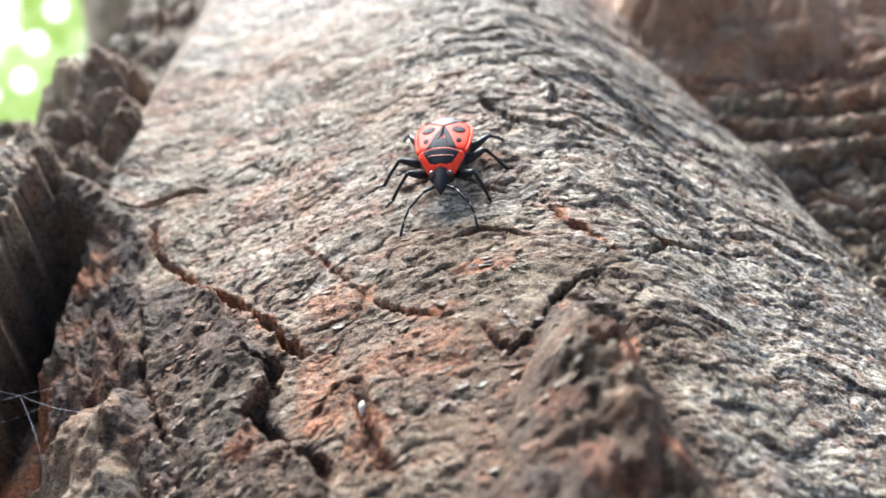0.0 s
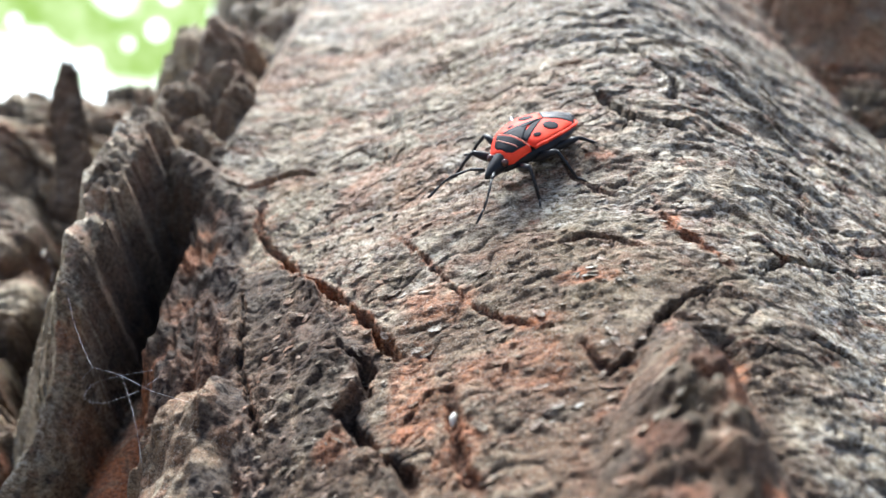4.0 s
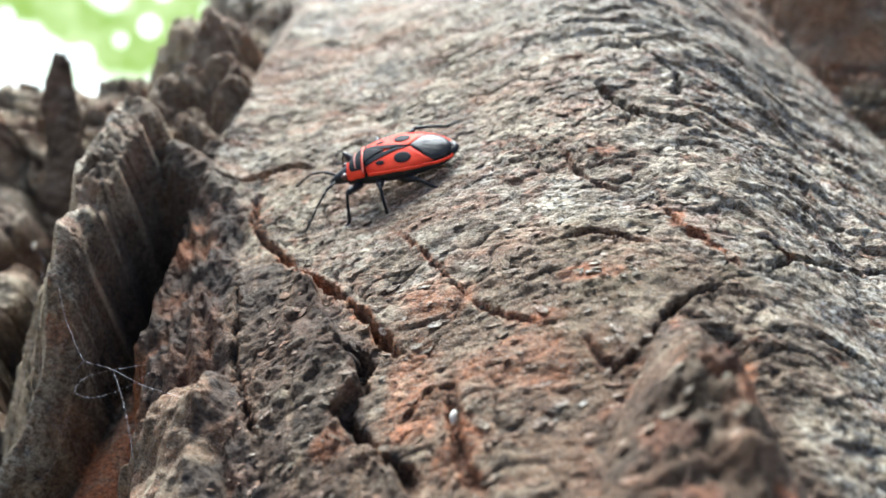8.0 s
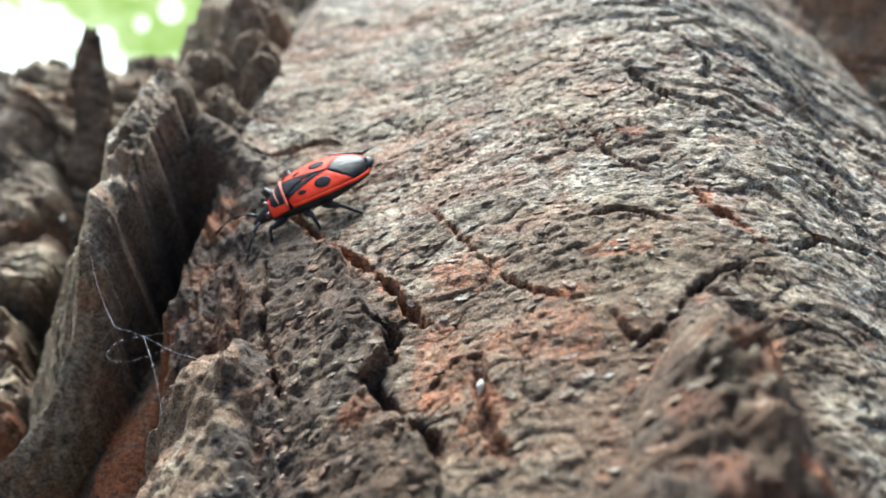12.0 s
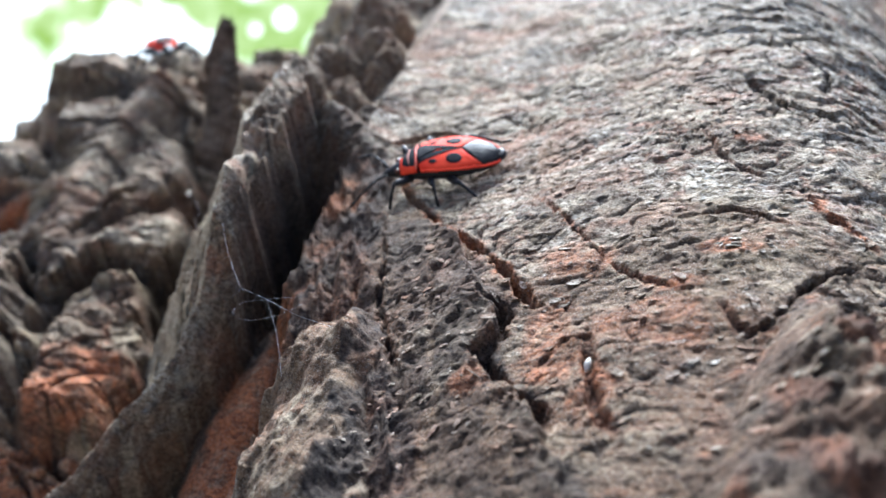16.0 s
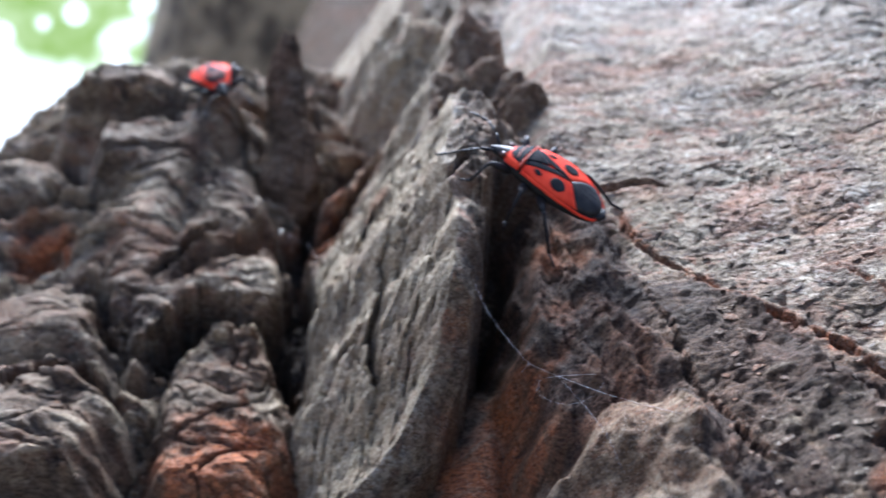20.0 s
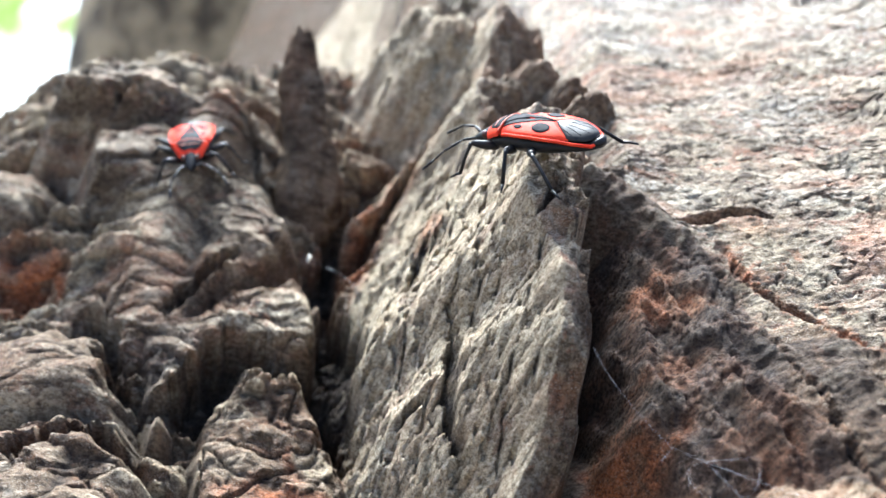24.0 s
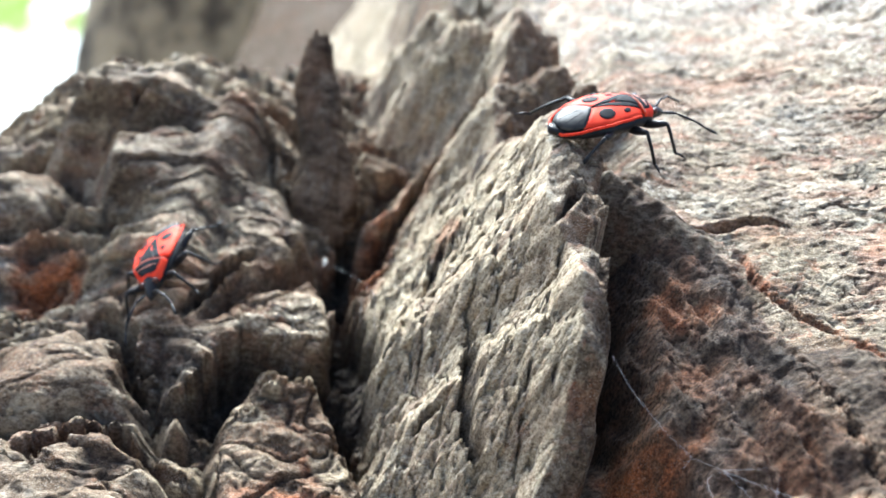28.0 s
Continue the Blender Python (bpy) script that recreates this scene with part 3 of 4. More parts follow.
    # a broken wedge of bark and a dark knob, both near the eye
    d, s, wedge_side = to_line(u, v, ((-22.5, -19.0), (-21.8, -23.0), (-20.6, -29.0), (-18.0, -50.0)))
    d = d * (1 + 0.20 * fbm(u * 0.4, v * 0.2, 2, 168))
    wedge = along(v, (-60, -2), (-30, -3.2), (-25, -4.6), (-22.5, -5.0), (-19.2, -4.2)) - 0.05 * d * d - np.where(wedge_side > 0, 0.55, 0.85) * d - 1.6 * np.maximum(d - np.where(wedge_side > 0, 4.2, 5.4), 0) + 0.7 * fbm(u * 0.5, v * 0.3, 4, 170, 0.6)
    kind = np.where(wedge > h, 5, kind)
    h = blend_max(wedge, h, 0.4)
    k, s, side = to_line(u, v, ((7.9, -17.0), (8.6, -24.0), (9.5, -34.0)))
    wide = 0.8 + 5.2 * s
    k = k * np.where(side > 0, 1.45, 1.0)
    crusty = smooth(1.75 * wide + 0.8, 0.9 * wide, k + 0.8 * fbm(u * 0.5, v * 0.5, 3, 175)) * smooth(-15.6, -17.6, v)
    knob = np.clip(1 - k / (1.25 * wide), 0, 1) ** 0.8 * (0.5 + 3.0 * smooth(0, 0.5, s)) * smooth(-16.4, -17.6, v + 0.25 * np.abs(u - 8))
    h = h + knob * (1.5 + 0.5 * fbm(u * 0.45, v * 0.3, 4, 176)) - 1.6 * oval(u, v, 10.6, -19.6, 0.9, 1.8) - 1.2 * oval(u, v, 8.8, -22.6, 0.8, 1.1)

    kind = np.where(knob > 0.4, 6, kind)
    inner, soot = np.zeros(u.shape), np.zeros(u.shape)
    jag = 0.30 * fbm(u * 0.7, v * 0.7, 4, 180, 0.65)
    for half, depth, red, *points in CRACKS:
        half = half * (0.68 if points[0][0] > -31 else 1.0)
        us, vs = [p[0] for p in points], [p[1] for p in points]
        m = 4 * half + 1.5
        box = (u > min(us) - m) & (u < max(us) + m) & (v > min(vs) - m) & (v < max(vs) + m)
        d, s, side = to_line(u[box], v[box], points)
        d = d + jag[box] * (0.6 + half) - 0.25 * half + 0.9 * half * shake[box]
        ends = np.minimum(1, 5 * np.minimum(s, 1 - s) + 0.25)
        h[box] -= 1.5 * depth * ends * (1 - smooth(0.6 * half, 1.1 * half, d)) - 0.10 * depth * ends * np.exp(-(((d - 1.9 * half) / (0.9 * half)) ** 2))
        inner[box] = np.maximum(inner[box], red * ends * (1 - smooth(0.8 * half, 2.4 * half, d)))
        # dark fill of the crack, its shade put into the colour
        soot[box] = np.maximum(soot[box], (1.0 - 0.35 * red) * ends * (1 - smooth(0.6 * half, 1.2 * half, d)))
    for seed, ku, kv, lean, deep in ((200, 0.16, 0.36, 0.25, 0.35), (206, 0.30, 0.62, -0.2, 0.22), (212, 0.28, 0.20, 0.1, 0.28)):
        net = np.abs(perlin(ku * (wu + lean * wv), kv * (wv - lean * wu), seed))
        line = (1 - smooth(0.0, 0.045, net)) * smooth(0.0, 0.35, fbm(u * 0.13, v * 0.13, 2, seed + 3)) * np.isin(kind, (0, 1))
        h -= deep * line
        soot = np.maximum(soot, 0.8 * line)
    for cu, cv, ru, rv, much in BARE:
        inner = np.maximum(inner, much * smooth(0.25, 0.75, oval(u, v, cu, cv, ru, rv) + 0.35 * fbm(u * 0.35, v * 0.35, 3, 190)))
    # dark seams; plate grooves, ledge lips and slab feet carry painted shade
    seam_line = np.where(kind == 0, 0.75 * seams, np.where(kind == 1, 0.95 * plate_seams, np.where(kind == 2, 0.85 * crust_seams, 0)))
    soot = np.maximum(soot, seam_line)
    d, s, side = to_line(u, v, SEAM)
    soot = np.maximum(soot, (kind == 0) * 0.9 * smooth(-7, -12, v) * smooth(0.9, 0.2, np.abs(d + 0.5 * fbm(u * 0.4, v * 0.4, 3, 58) - 0.2)) * smooth(-0.3, 0.1, fbm(u * 0.3, v * 0.3, 2, 59)))
    soot = np.maximum(soot, crusty * (0.30 + 0.45 * smooth(-0.4, 0.4, fbm(u * 0.25, v * 0.25, 3, 194))))
    # plate's ribbed back, cliff and the cleft: shade painted over dark bark
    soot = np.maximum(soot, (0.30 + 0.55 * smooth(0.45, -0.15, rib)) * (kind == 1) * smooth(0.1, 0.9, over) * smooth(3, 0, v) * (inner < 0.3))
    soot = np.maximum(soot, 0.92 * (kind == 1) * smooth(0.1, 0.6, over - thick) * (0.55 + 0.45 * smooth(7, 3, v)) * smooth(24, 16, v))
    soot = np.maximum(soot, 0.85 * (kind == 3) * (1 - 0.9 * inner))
    # wedge's right side darkened, its shade put into the colour
    soot = np.maximum(soot, 0.95 * (kind == 5) * (wedge_side > 0) * smooth(0.2, 0.9, d) * smooth(-0.4, 0.2, fbm(u * 0.4, v * 0.3, 2, 195)))
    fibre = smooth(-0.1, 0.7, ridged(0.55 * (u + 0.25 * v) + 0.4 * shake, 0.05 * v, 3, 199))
    # flank below the shoulder: dark fibres plus painted shade towards the cleft
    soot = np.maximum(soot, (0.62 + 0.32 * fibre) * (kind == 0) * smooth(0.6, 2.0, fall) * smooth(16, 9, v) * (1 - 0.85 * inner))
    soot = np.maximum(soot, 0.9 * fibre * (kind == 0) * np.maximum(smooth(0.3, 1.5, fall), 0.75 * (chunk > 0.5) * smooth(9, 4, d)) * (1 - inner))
    inner = np.maximum(inner, 0.7 * crusty * smooth(0.0, 0.4, fbm(u * 0.35, v * 0.3, 3, 193)))
    inner = np.where(kind == 5, 0.3 * inner, inner)
    inner = np.where((kind == 1) & (v < 12), 0.15 * inner, inner)
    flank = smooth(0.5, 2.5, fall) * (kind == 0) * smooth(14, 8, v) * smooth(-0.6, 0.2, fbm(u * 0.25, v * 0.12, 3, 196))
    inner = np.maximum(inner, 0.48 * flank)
    damp = 0.45 * smooth(0.1, 0.45, fbm(u * 0.05, v * 0.07, 3, 198))
    # under the limb the hollow's shade is painted dark
    soot = np.where(kind == 4, np.maximum(damp, 0.9 * smooth(58, 50, v)), soot)
    # pale lichen on the right; further up the lobe it paints glare
    lichen = smooth(2, 18, u + np.where(v > 0, 0.5, 0.2) * v + 3 * shake) * (u > -36) * (kind == 0)
    # plate's outer face lightened in colour to stand in for light on it
    lichen = np.where(kind == 5, 0.0, np.where(kind == 1, np.maximum(lichen, 0.45 * (over < 0)), lichen))
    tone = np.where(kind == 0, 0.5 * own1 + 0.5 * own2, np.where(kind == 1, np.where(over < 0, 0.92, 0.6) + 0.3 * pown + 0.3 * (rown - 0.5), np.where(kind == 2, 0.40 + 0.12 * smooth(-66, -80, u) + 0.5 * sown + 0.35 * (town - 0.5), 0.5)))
    browned = smooth(-1, -13, v + 5 * shake + 0.25 * np.abs(u + 2)) * smooth(18, 11, u + 4 * shake)
    browned = np.maximum(browned, np.maximum(smooth(0.4, 2.0, fall), (chunk > 0.3) * 1.0))
    blotch = smooth(-0.3, 0.35, fbm(u * 0.12, v * 0.12, 4, 197))
    earth = np.where(kind == 0, browned * (0.78 + 0.22 * blotch), np.where(kind == 2, 0.05 + 0.45 * blotch + 0.3 * smooth(12, 4, v), np.where(kind == 1, np.maximum(smooth(18, 24, v) * smooth(-1.0, 0.5, over), 0.85 * smooth(0.5, 2.0, over)) * (0.6 + 0.35 * blotch), np.where(kind == 4, 0, np.where(kind == 6, 0.9, 0.35 + 0.4 * blotch)))))
    tone = np.where(kind == 5, 0.6, np.where(kind == 4, 0.95, tone))
    kind = np.where((kind == 2) & (slab_number > 0), 6 + slab_number, kind)
    return h, np.clip(inner, 0, 1), np.clip(soot, 0, 1), lichen, kind, np.clip(tone, 0, 1), np.clip(earth, 0, 1)


def spaced(low, high, fine_low, fine_high, step, growth):
    """Even steps between fine_low and fine_high, growing ones outside."""
    out = list(np.arange(fine_low, fine_high + step / 2, step))
    s = step
    while out[-1] < high:
        s *= growth
        out.append(out[-1] + s)
    s = step
    while out[0] > low:
        s *= growth
        out.insert(0, out[0] - s)
    return np.array(out)


def piece_mesh(name, us, vs, h, chosen, layers):
    """The chosen cells of the sheet as a mesh."""
    nu, nv = len(us), len(vs)
    u, v = np.meshgrid(us, vs)
    co = np.stack([u, v, h], -1).reshape(-1, 3) * MM
    k = np.arange(nu * nv).reshape(nv, nu)
    quads = np.stack([k[:-1, :-1], k[:-1, 1:], k[1:, 1:], k[1:, :-1]], -1)[chosen].reshape(-1)
    used = np.zeros(nu * nv, bool)
    used[quads] = True
    renamed = np.cumsum(used) - 1
    quads, co = renamed[quads], co[used]
    mesh = bpy.data.meshes.new(name)
    mesh.vertices.add(len(co))
    mesh.vertices.foreach_set("co", co.ravel())
    mesh.loops.add(len(quads))
    mesh.loops.foreach_set("vertex_index", quads.astype(np.int32))
    mesh.polygons.add(len(quads) // 4)
    mesh.polygons.foreach_set("loop_start", np.arange(0, len(quads), 4, dtype=np.int32))
    mesh.polygons.foreach_set("use_smooth", np.ones(len(quads) // 4, dtype=bool))
    mesh.update()
    for key, values in layers.items():
        mesh.attributes.new(key, "FLOAT", "POINT").data.foreach_set("value", values.ravel()[used].astype(np.float32))
    return mesh


STEP = 0.165
US = spaced(-170, 110, -66, 26, STEP, 1.013)
VS = spaced(-75, 170, -31, 40, STEP, 1.02)
gu, gv = np.meshgrid(US, VS)
gh, g_inner, g_soot_shade, g_lichen_glare, g_part, g_tone, g_earth = relief(gu, gv)
trunk = tagged(new("tree_trunk"), "leaning old tree trunk with cracked grey-brown flaking bark", "tree trunk")
trunk.matrix_world = BARK
PIECES = (
    ("bark_lobe", "smooth rounded bark with fine wrinkles and red cracks"),
    ("curled_bark_plate", "loose curled plate of dry bark with a sharp rim"),
    ("rugged_bark", "rough knobbly crust of old bark"),
    ("bark_cleft", "reddish-brown inner bark in a deep cleft"),
    ("bark_limb", "reddish weathered limb across a dark cleft"),
    ("bark_wedge", "broken wedge of pale bark"),
    ("bark_knob", "dark sooty knob of bark"),
    ("bark_slab", "cracked thick slab of brown crust"),
    ("bark_slab", "broken slab of crust above the bare orange bark"),
    ("bark_slab", "smooth rounded grey slab of bark"),
    ("bark_slab", "rolled ledge of layered old bark"),
    ("bark_slab", "flaking slab of crust beside the deep hollow"),
    ("bark_slab", "tilted slab of grey-brown crust"),
    ("bark_slab", "high ledge of weathered crust"),
    ("bark_slab", "low grey slab of crust"),
)
cell_part = g_part[:-1, :-1]
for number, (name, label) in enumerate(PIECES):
    ob = new(name, piece_mesh(name, US, VS, gh, cell_part == number, {"inner": g_inner, "soot": g_soot_shade, "lichen": g_lichen_glare, "tone": g_tone, "earth": g_earth}))
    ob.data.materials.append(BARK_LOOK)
    ob.parent = trunk
    tagged(ob, label)


def ground_height(u, v):
    """Height of the bark under scattered places, from the nearest corner of the sheet."""
    return gh[np.clip(np.searchsorted(VS, v), 0, len(VS) - 1), np.clip(np.searchsorted(US, u), 0, len(US) - 1)]


# ---- ground, and a glowing sheet of painted foliage far behind ----
def ground_material():
    n = Nodes("earth")
    where = n.place()
    color = n.mix(n.ramp(n.noise(2.0, 6.0, 0.6, where), 0.35, 0.65), (0.07, 0.055, 0.035), (0.17, 0.14, 0.09))
    return n.done(color, 0.95, n.noise(30.0, 4.0, 0.6, where), 0.5, 0.02)


def foliage_material():
    n = Nodes("foliage")
    where = n.place()
    spots = n.put("TexVoronoi", Vector=where, Scale=3.2, Randomness=1.0).outputs["Distance"]
    broad = n.noise(1.1, 3.0, 0.5, where)
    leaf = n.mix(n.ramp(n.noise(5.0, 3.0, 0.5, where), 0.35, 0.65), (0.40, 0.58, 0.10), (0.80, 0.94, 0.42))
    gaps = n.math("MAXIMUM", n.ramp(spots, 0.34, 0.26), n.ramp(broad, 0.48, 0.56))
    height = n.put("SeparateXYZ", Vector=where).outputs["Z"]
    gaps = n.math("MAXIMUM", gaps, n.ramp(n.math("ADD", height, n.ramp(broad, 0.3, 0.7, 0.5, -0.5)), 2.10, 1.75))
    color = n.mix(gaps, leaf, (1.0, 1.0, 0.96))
    # leaves and sky glow by emission, their sunlight painted in
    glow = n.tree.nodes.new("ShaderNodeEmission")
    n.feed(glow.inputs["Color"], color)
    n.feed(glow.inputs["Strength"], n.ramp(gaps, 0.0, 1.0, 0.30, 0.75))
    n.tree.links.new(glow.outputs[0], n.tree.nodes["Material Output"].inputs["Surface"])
    return n.material


def plain_sheet(name, corners, material):
    mesh = bpy.data.meshes.new(name)
    mesh.from_pydata(corners, [], [range(len(corners))])
    mesh.materials.append(material)
    return new(name, mesh)


tagged(plain_sheet("ground", [(-400, -400, 0), (400, -400, 0), (400, 400, 0), (-400, 400, 0)], ground_material()), "dim brown earth under the trees", "ground", kind="structure")
tagged(plain_sheet("backdrop", [(-9, 8.5, 0), (4, 8.5, 0), (4, 8.5, 5.2), (-9, 8.5, 5.2)], foliage_material()), "glowing backdrop of out-of-focus leaves with sky between", "backdrop", kind="structure")


# a dim tree far behind the trunk
def far_tree_material():
    n = Nodes("far_bark")
    where = n.place()
    color = n.mix(n.ramp(n.noise(20.0, 5.0, 0.65, where), 0.40, 0.60), (0.05, 0.036, 0.020), (0.32, 0.25, 0.15))
    return n.done(color, 0.9, n.noise(40.0, 4.0, 0.6, where), 0.6, 0.01)


def far_trunk():
    bm = bmesh.new()
    rings = []
    for k in range(24):
        z = 1.9 * k / 23
        r = 0.50 + 0.10 * math.exp(-3 * z)
        rings.append([bm.verts.new((0.02 + r * (1 + 0.05 * noise.noise(Vector((3 * math.cos(a), 3 * math.sin(a), 2 * z))) + 0.05 * noise.noise(Vector((5 * math.cos(a), 5 * math.sin(a), 14 * z)))) * math.cos(a), r * math.sin(a), z)) for a in (2 * math.pi * i / 40 for i in range(40))])
    for a, b in zip(rings, rings[1:]):
        for i in range(40):
            bm.faces.new((a[i], a[(i + 1) % 40], b[(i + 1) % 40], b[i]))
    bm.faces.new(rings[-1])
    mesh = bpy.data.meshes.new("far_tree_trunk")
    bm.to_mesh(mesh)
    bm.free()
    for face in mesh.polygons:
        face.use_smooth = True
    mesh.materials.append(far_tree_material())
    return new("far_tree_trunk", mesh)


tagged(far_trunk(), "dim blurred tree trunk standing behind", "tree trunk").location = (-0.115, 1.80, 0)


# ---- the rest of the trunk, its spur, chips, seed and web ----
def add_part(name, bm, material, parent, label="", smooth_faces=True):
    mesh = bpy.data.meshes.new(name)
    bm.to_mesh(mesh)
    bm.free()
    for face in mesh.polygons:
        face.use_smooth = smooth_faces
    mesh.materials.append(material)
    ob = new(name, mesh)
    ob.parent = parent
    if label:
        tagged(ob, label)
    return ob


def loft(rings, closed=True):
    """A bmesh skin over rings of points of equal count, with capped ends."""
    bm = bmesh.new()
    made = [[bm.verts.new(p) for p in ring] for ring in rings]
    n = len(made[0])
    for a, b in zip(made, made[1:]):
        for i in range(n):
            bm.faces.new((a[i], a[(i + 1) % n], b[(i + 1) % n], b[i]))
    if closed:
        bm.faces.new(made[0][::-1])
        bm.faces.new(made[-1])
    bmesh.ops.recalc_face_normals(bm, faces=bm.faces)
    return bm


def tube(points, radii, sides=8):
    """A bmesh tube along points."""
    points = [Vector(p) for p in points]
    rings = []
    side = Vector((0.3, 0.2, 1.0))
    for k, p in enumerate(points):
        way = (points[min(k + 1, len(points) - 1)] - points[max(k - 1, 0)]).normalized()
        a = way.cross(side)
        a = (a if a.length > 1e-6 else way.cross(Vector((1, 0, 0)))).normalized()
        b = way.cross(a)
        r = radii[k] if hasattr(radii, "__len__") else radii
        rings.append([p + r * (math.cos(2 * math.pi * i / sides) * a + math.sin(2 * math.pi * i / sides) * b) for i in range(sides)])
    return loft(rings)


def stem():
    rings = []
    for k in range(60):
        v = -1.62 + 2.6 * k / 59
        r = 0.128 * (1.0 + 0.30 * max(0.0, -v - 0.6) - 0.12 * v)
        ring = []
        for i in range(72):
            a = 2 * math.pi * i / 72
            bump = 1 + 0.05 * noise.noise(Vector((4 * math.cos(a), 4 * math.sin(a), 3 * v))) + 0.03 * noise.noise(Vector((11 * math.cos(a), 11 * math.sin(a), 9 * v)))
            ring.append((-0.015 + r * bump * math.cos(a), v, -0.245 + r * bump * math.sin(a)))
        rings.append(ring)
    return loft(rings)


add_part("stem", stem(), STEM_BARK, trunk, "rest of the leaning trunk, rough dark bark")


def spur():
    """A torn upright sliver of bark."""
    foot, tip = Vector((-60.0, 30.0, -34.0)), Vector((-62.8, 46.6, -22.4))
    rings = []
    for k in range(70):
        s = k / 69
        middle = foot.lerp(tip, s) + Vector((0.5 * math.sin(5 * s), 0, 0))
        wide, deep = 3.1 * (1 - 0.5 * s) + 0.4 * math.sin(11 * s), 2.4 * (1 - 0.4 * s)
        ring = []
        for i in range(72):
            a = 2 * math.pi * i / 72
            rough = 1 + 0.35 * noise.noise(Vector((2.2 * math.cos(a), 2.2 * math.sin(a), 2.0 * s))) + 0.22 * noise.noise(Vector((6 * math.cos(a), 6 * math.sin(a), 7 * s)))
            rough += 0.25 * noise.noise(Vector((9 * math.cos(a), 9 * math.sin(a), 1.2 * s))) + 0.10 * noise.noise(Vector((20 * math.cos(a), 20 * math.sin(a), 6 * s)))
            middle = foot.lerp(tip, s * (1 + 0.05 * noise.noise(Vector((3 * math.cos(a), 3 * math.sin(a), 0.5))))) + Vector((0.5 * math.sin(5 * s), 0, 0))
            ring.append(MM * (middle + Vector((wide * rough * math.cos(a), 0.5 * deep * math.sin(a) * rough, deep * rough * math.sin(a)))))
        rings.append(ring)
    return loft(rings)


add_part("bark_spur", spur(), OLD_BARK, trunk, "torn upright sliver of dark bark")


def chips():
    """Small loose flakes of bark that lie on the trunk, each with a lifted lower rim."""
    rng = np.random.default_rng(5)
    n = 1900
    u, v = rng.uniform(-20, 28, n), rng.uniform(-31, 42, n)
    h = ground_height(u, v)
    keep = np.abs(ground_height(u + 0.8, v) - ground_height(u - 0.8, v)) < 2.2
    verts, faces = [], []
    for cu, cv, ch in zip(u[keep], v[keep], h[keep]):
        size, turn = 0.10 + 0.28 * rng.random() ** 2, rng.normal(0.15, 0.6)
        slope_u = (ground_height(cu + 1.2, cv) - ground_height(cu - 1.2, cv)) / 2.4
        slope_v = (ground_height(cu, cv + 1.2) - ground_height(cu, cv - 1.2)) / 2.4
        lift = rng.uniform(0.05, 0.35)
        base = len(verts)
        count = 7
        for level in (0.0, -0.06):
            for i in range(count):
                a = 2 * math.pi * i / count
                r = size * (0.75 + 0.5 * rng.random())
                x, y = 1.5 * r * math.cos(a), 0.75 * r * math.sin(a)
                du, dv = x * math.cos(turn) - y * math.sin(turn), x * math.sin(turn) + y * math.cos(turn)
                verts.append((MM * (cu + du), MM * (cv + dv), MM * (ch + 0.05 + level + slope_u * du + slope_v * dv - lift * y)))
        faces.append(tuple(range(base, base + count)))
        for i in range(count):
            j = (i + 1) % count
            faces.append((base + i, base + j, base + count + j, base + count + i))
    mesh = bpy.data.meshes.new("bark_litter")
    mesh.from_pydata(verts, [], faces)
    mesh.materials.append(BARK_LOOK)
    return mesh


flakes_ob = new("bark_litter", chips())
flakes_ob.parent = trunk
tagged(flakes_ob, "small loose flakes of grey bark", kind="stuff")


# a pale seed husk stuck in a crack, and a crumb under the sliver
def pale_material():
    n = Nodes("husk")
    return n.done(n.mix(n.ramp(n.noise(2500.0, 3.0), 0.35, 0.65), (0.46, 0.42, 0.33), (0.70, 0.66, 0.56)), 0.6)


HUSK = pale_material()


def husk(name, u, v, h, length, label):
    rings = []
    for k in range(9):
        s = k / 8
        r = 0.28 * length * math.sin(math.pi * (0.06 + 0.88 * s)) * (1.15 - 0.5 * s)
        rings.append([(MM * r * math.cos(2 * math.pi * i / 10), MM * length * (s - 0.5), MM * 0.7 * r * math.sin(2 * math.pi * i / 10)) for i in range(10)])
    bm = loft(rings)
    ob = add_part(name, bm, HUSK, None)
    ob.matrix_world = BARK @ pose(MM * u, MM * v, MM * h, -25, 10, 170)
    return tagged(ob, label, name.replace("_", " "))


husk("seed_husk", -4.9, -23.2, float(ground_height(-4.9, -23.2)) + 0.2, 0.95, "tiny pale seed husk stuck in the red crack")
husk("pale_crumb", -57.8, 20.1, -29.4, 0.9, "tiny white crumb caught in the bark hollow")


# spider threads from the plate's rim to the wedge
def silk_material():
    n = Nodes("silk")
    return n.done((0.50, 0.50, 0.53), 0.4)


SILK = silk_material()
web = tagged(new("spider_web"), "torn spider threads between bark plate and wedge", "spider web")
web.matrix_world = BARK
KNOT = (-30.7, -14.3, -8.4)


def thread(points, radius=0.009):
    """A fine thread that glides through points."""
    points = [Vector(p) for p in points]
    fine = []
    for k in range(len(points) - 1):
        a, b, c, d = points[max(k - 1, 0)], points[k], points[k + 1], points[min(k + 2, len(points) - 1)]
        for i in range(8):
            s = i / 8
            fine.append(MM * 0.5 * (2 * b + (c - a) * s + (2 * a - 5 * b + 4 * c - d) * s * s + (3 * b - a - 3 * c + d) * s**3))
    fine.append(MM * points[-1])
    add_part("thread", tube(fine, 0.6 * radius * MM, 5), SILK, web)


thread([(-37.2, -7.6, -7.4), (-36.0, -9.8, -7.8), (-34.2, -12.4, -7.9), (-32.8, -14.2, -7.8)], 0.010)
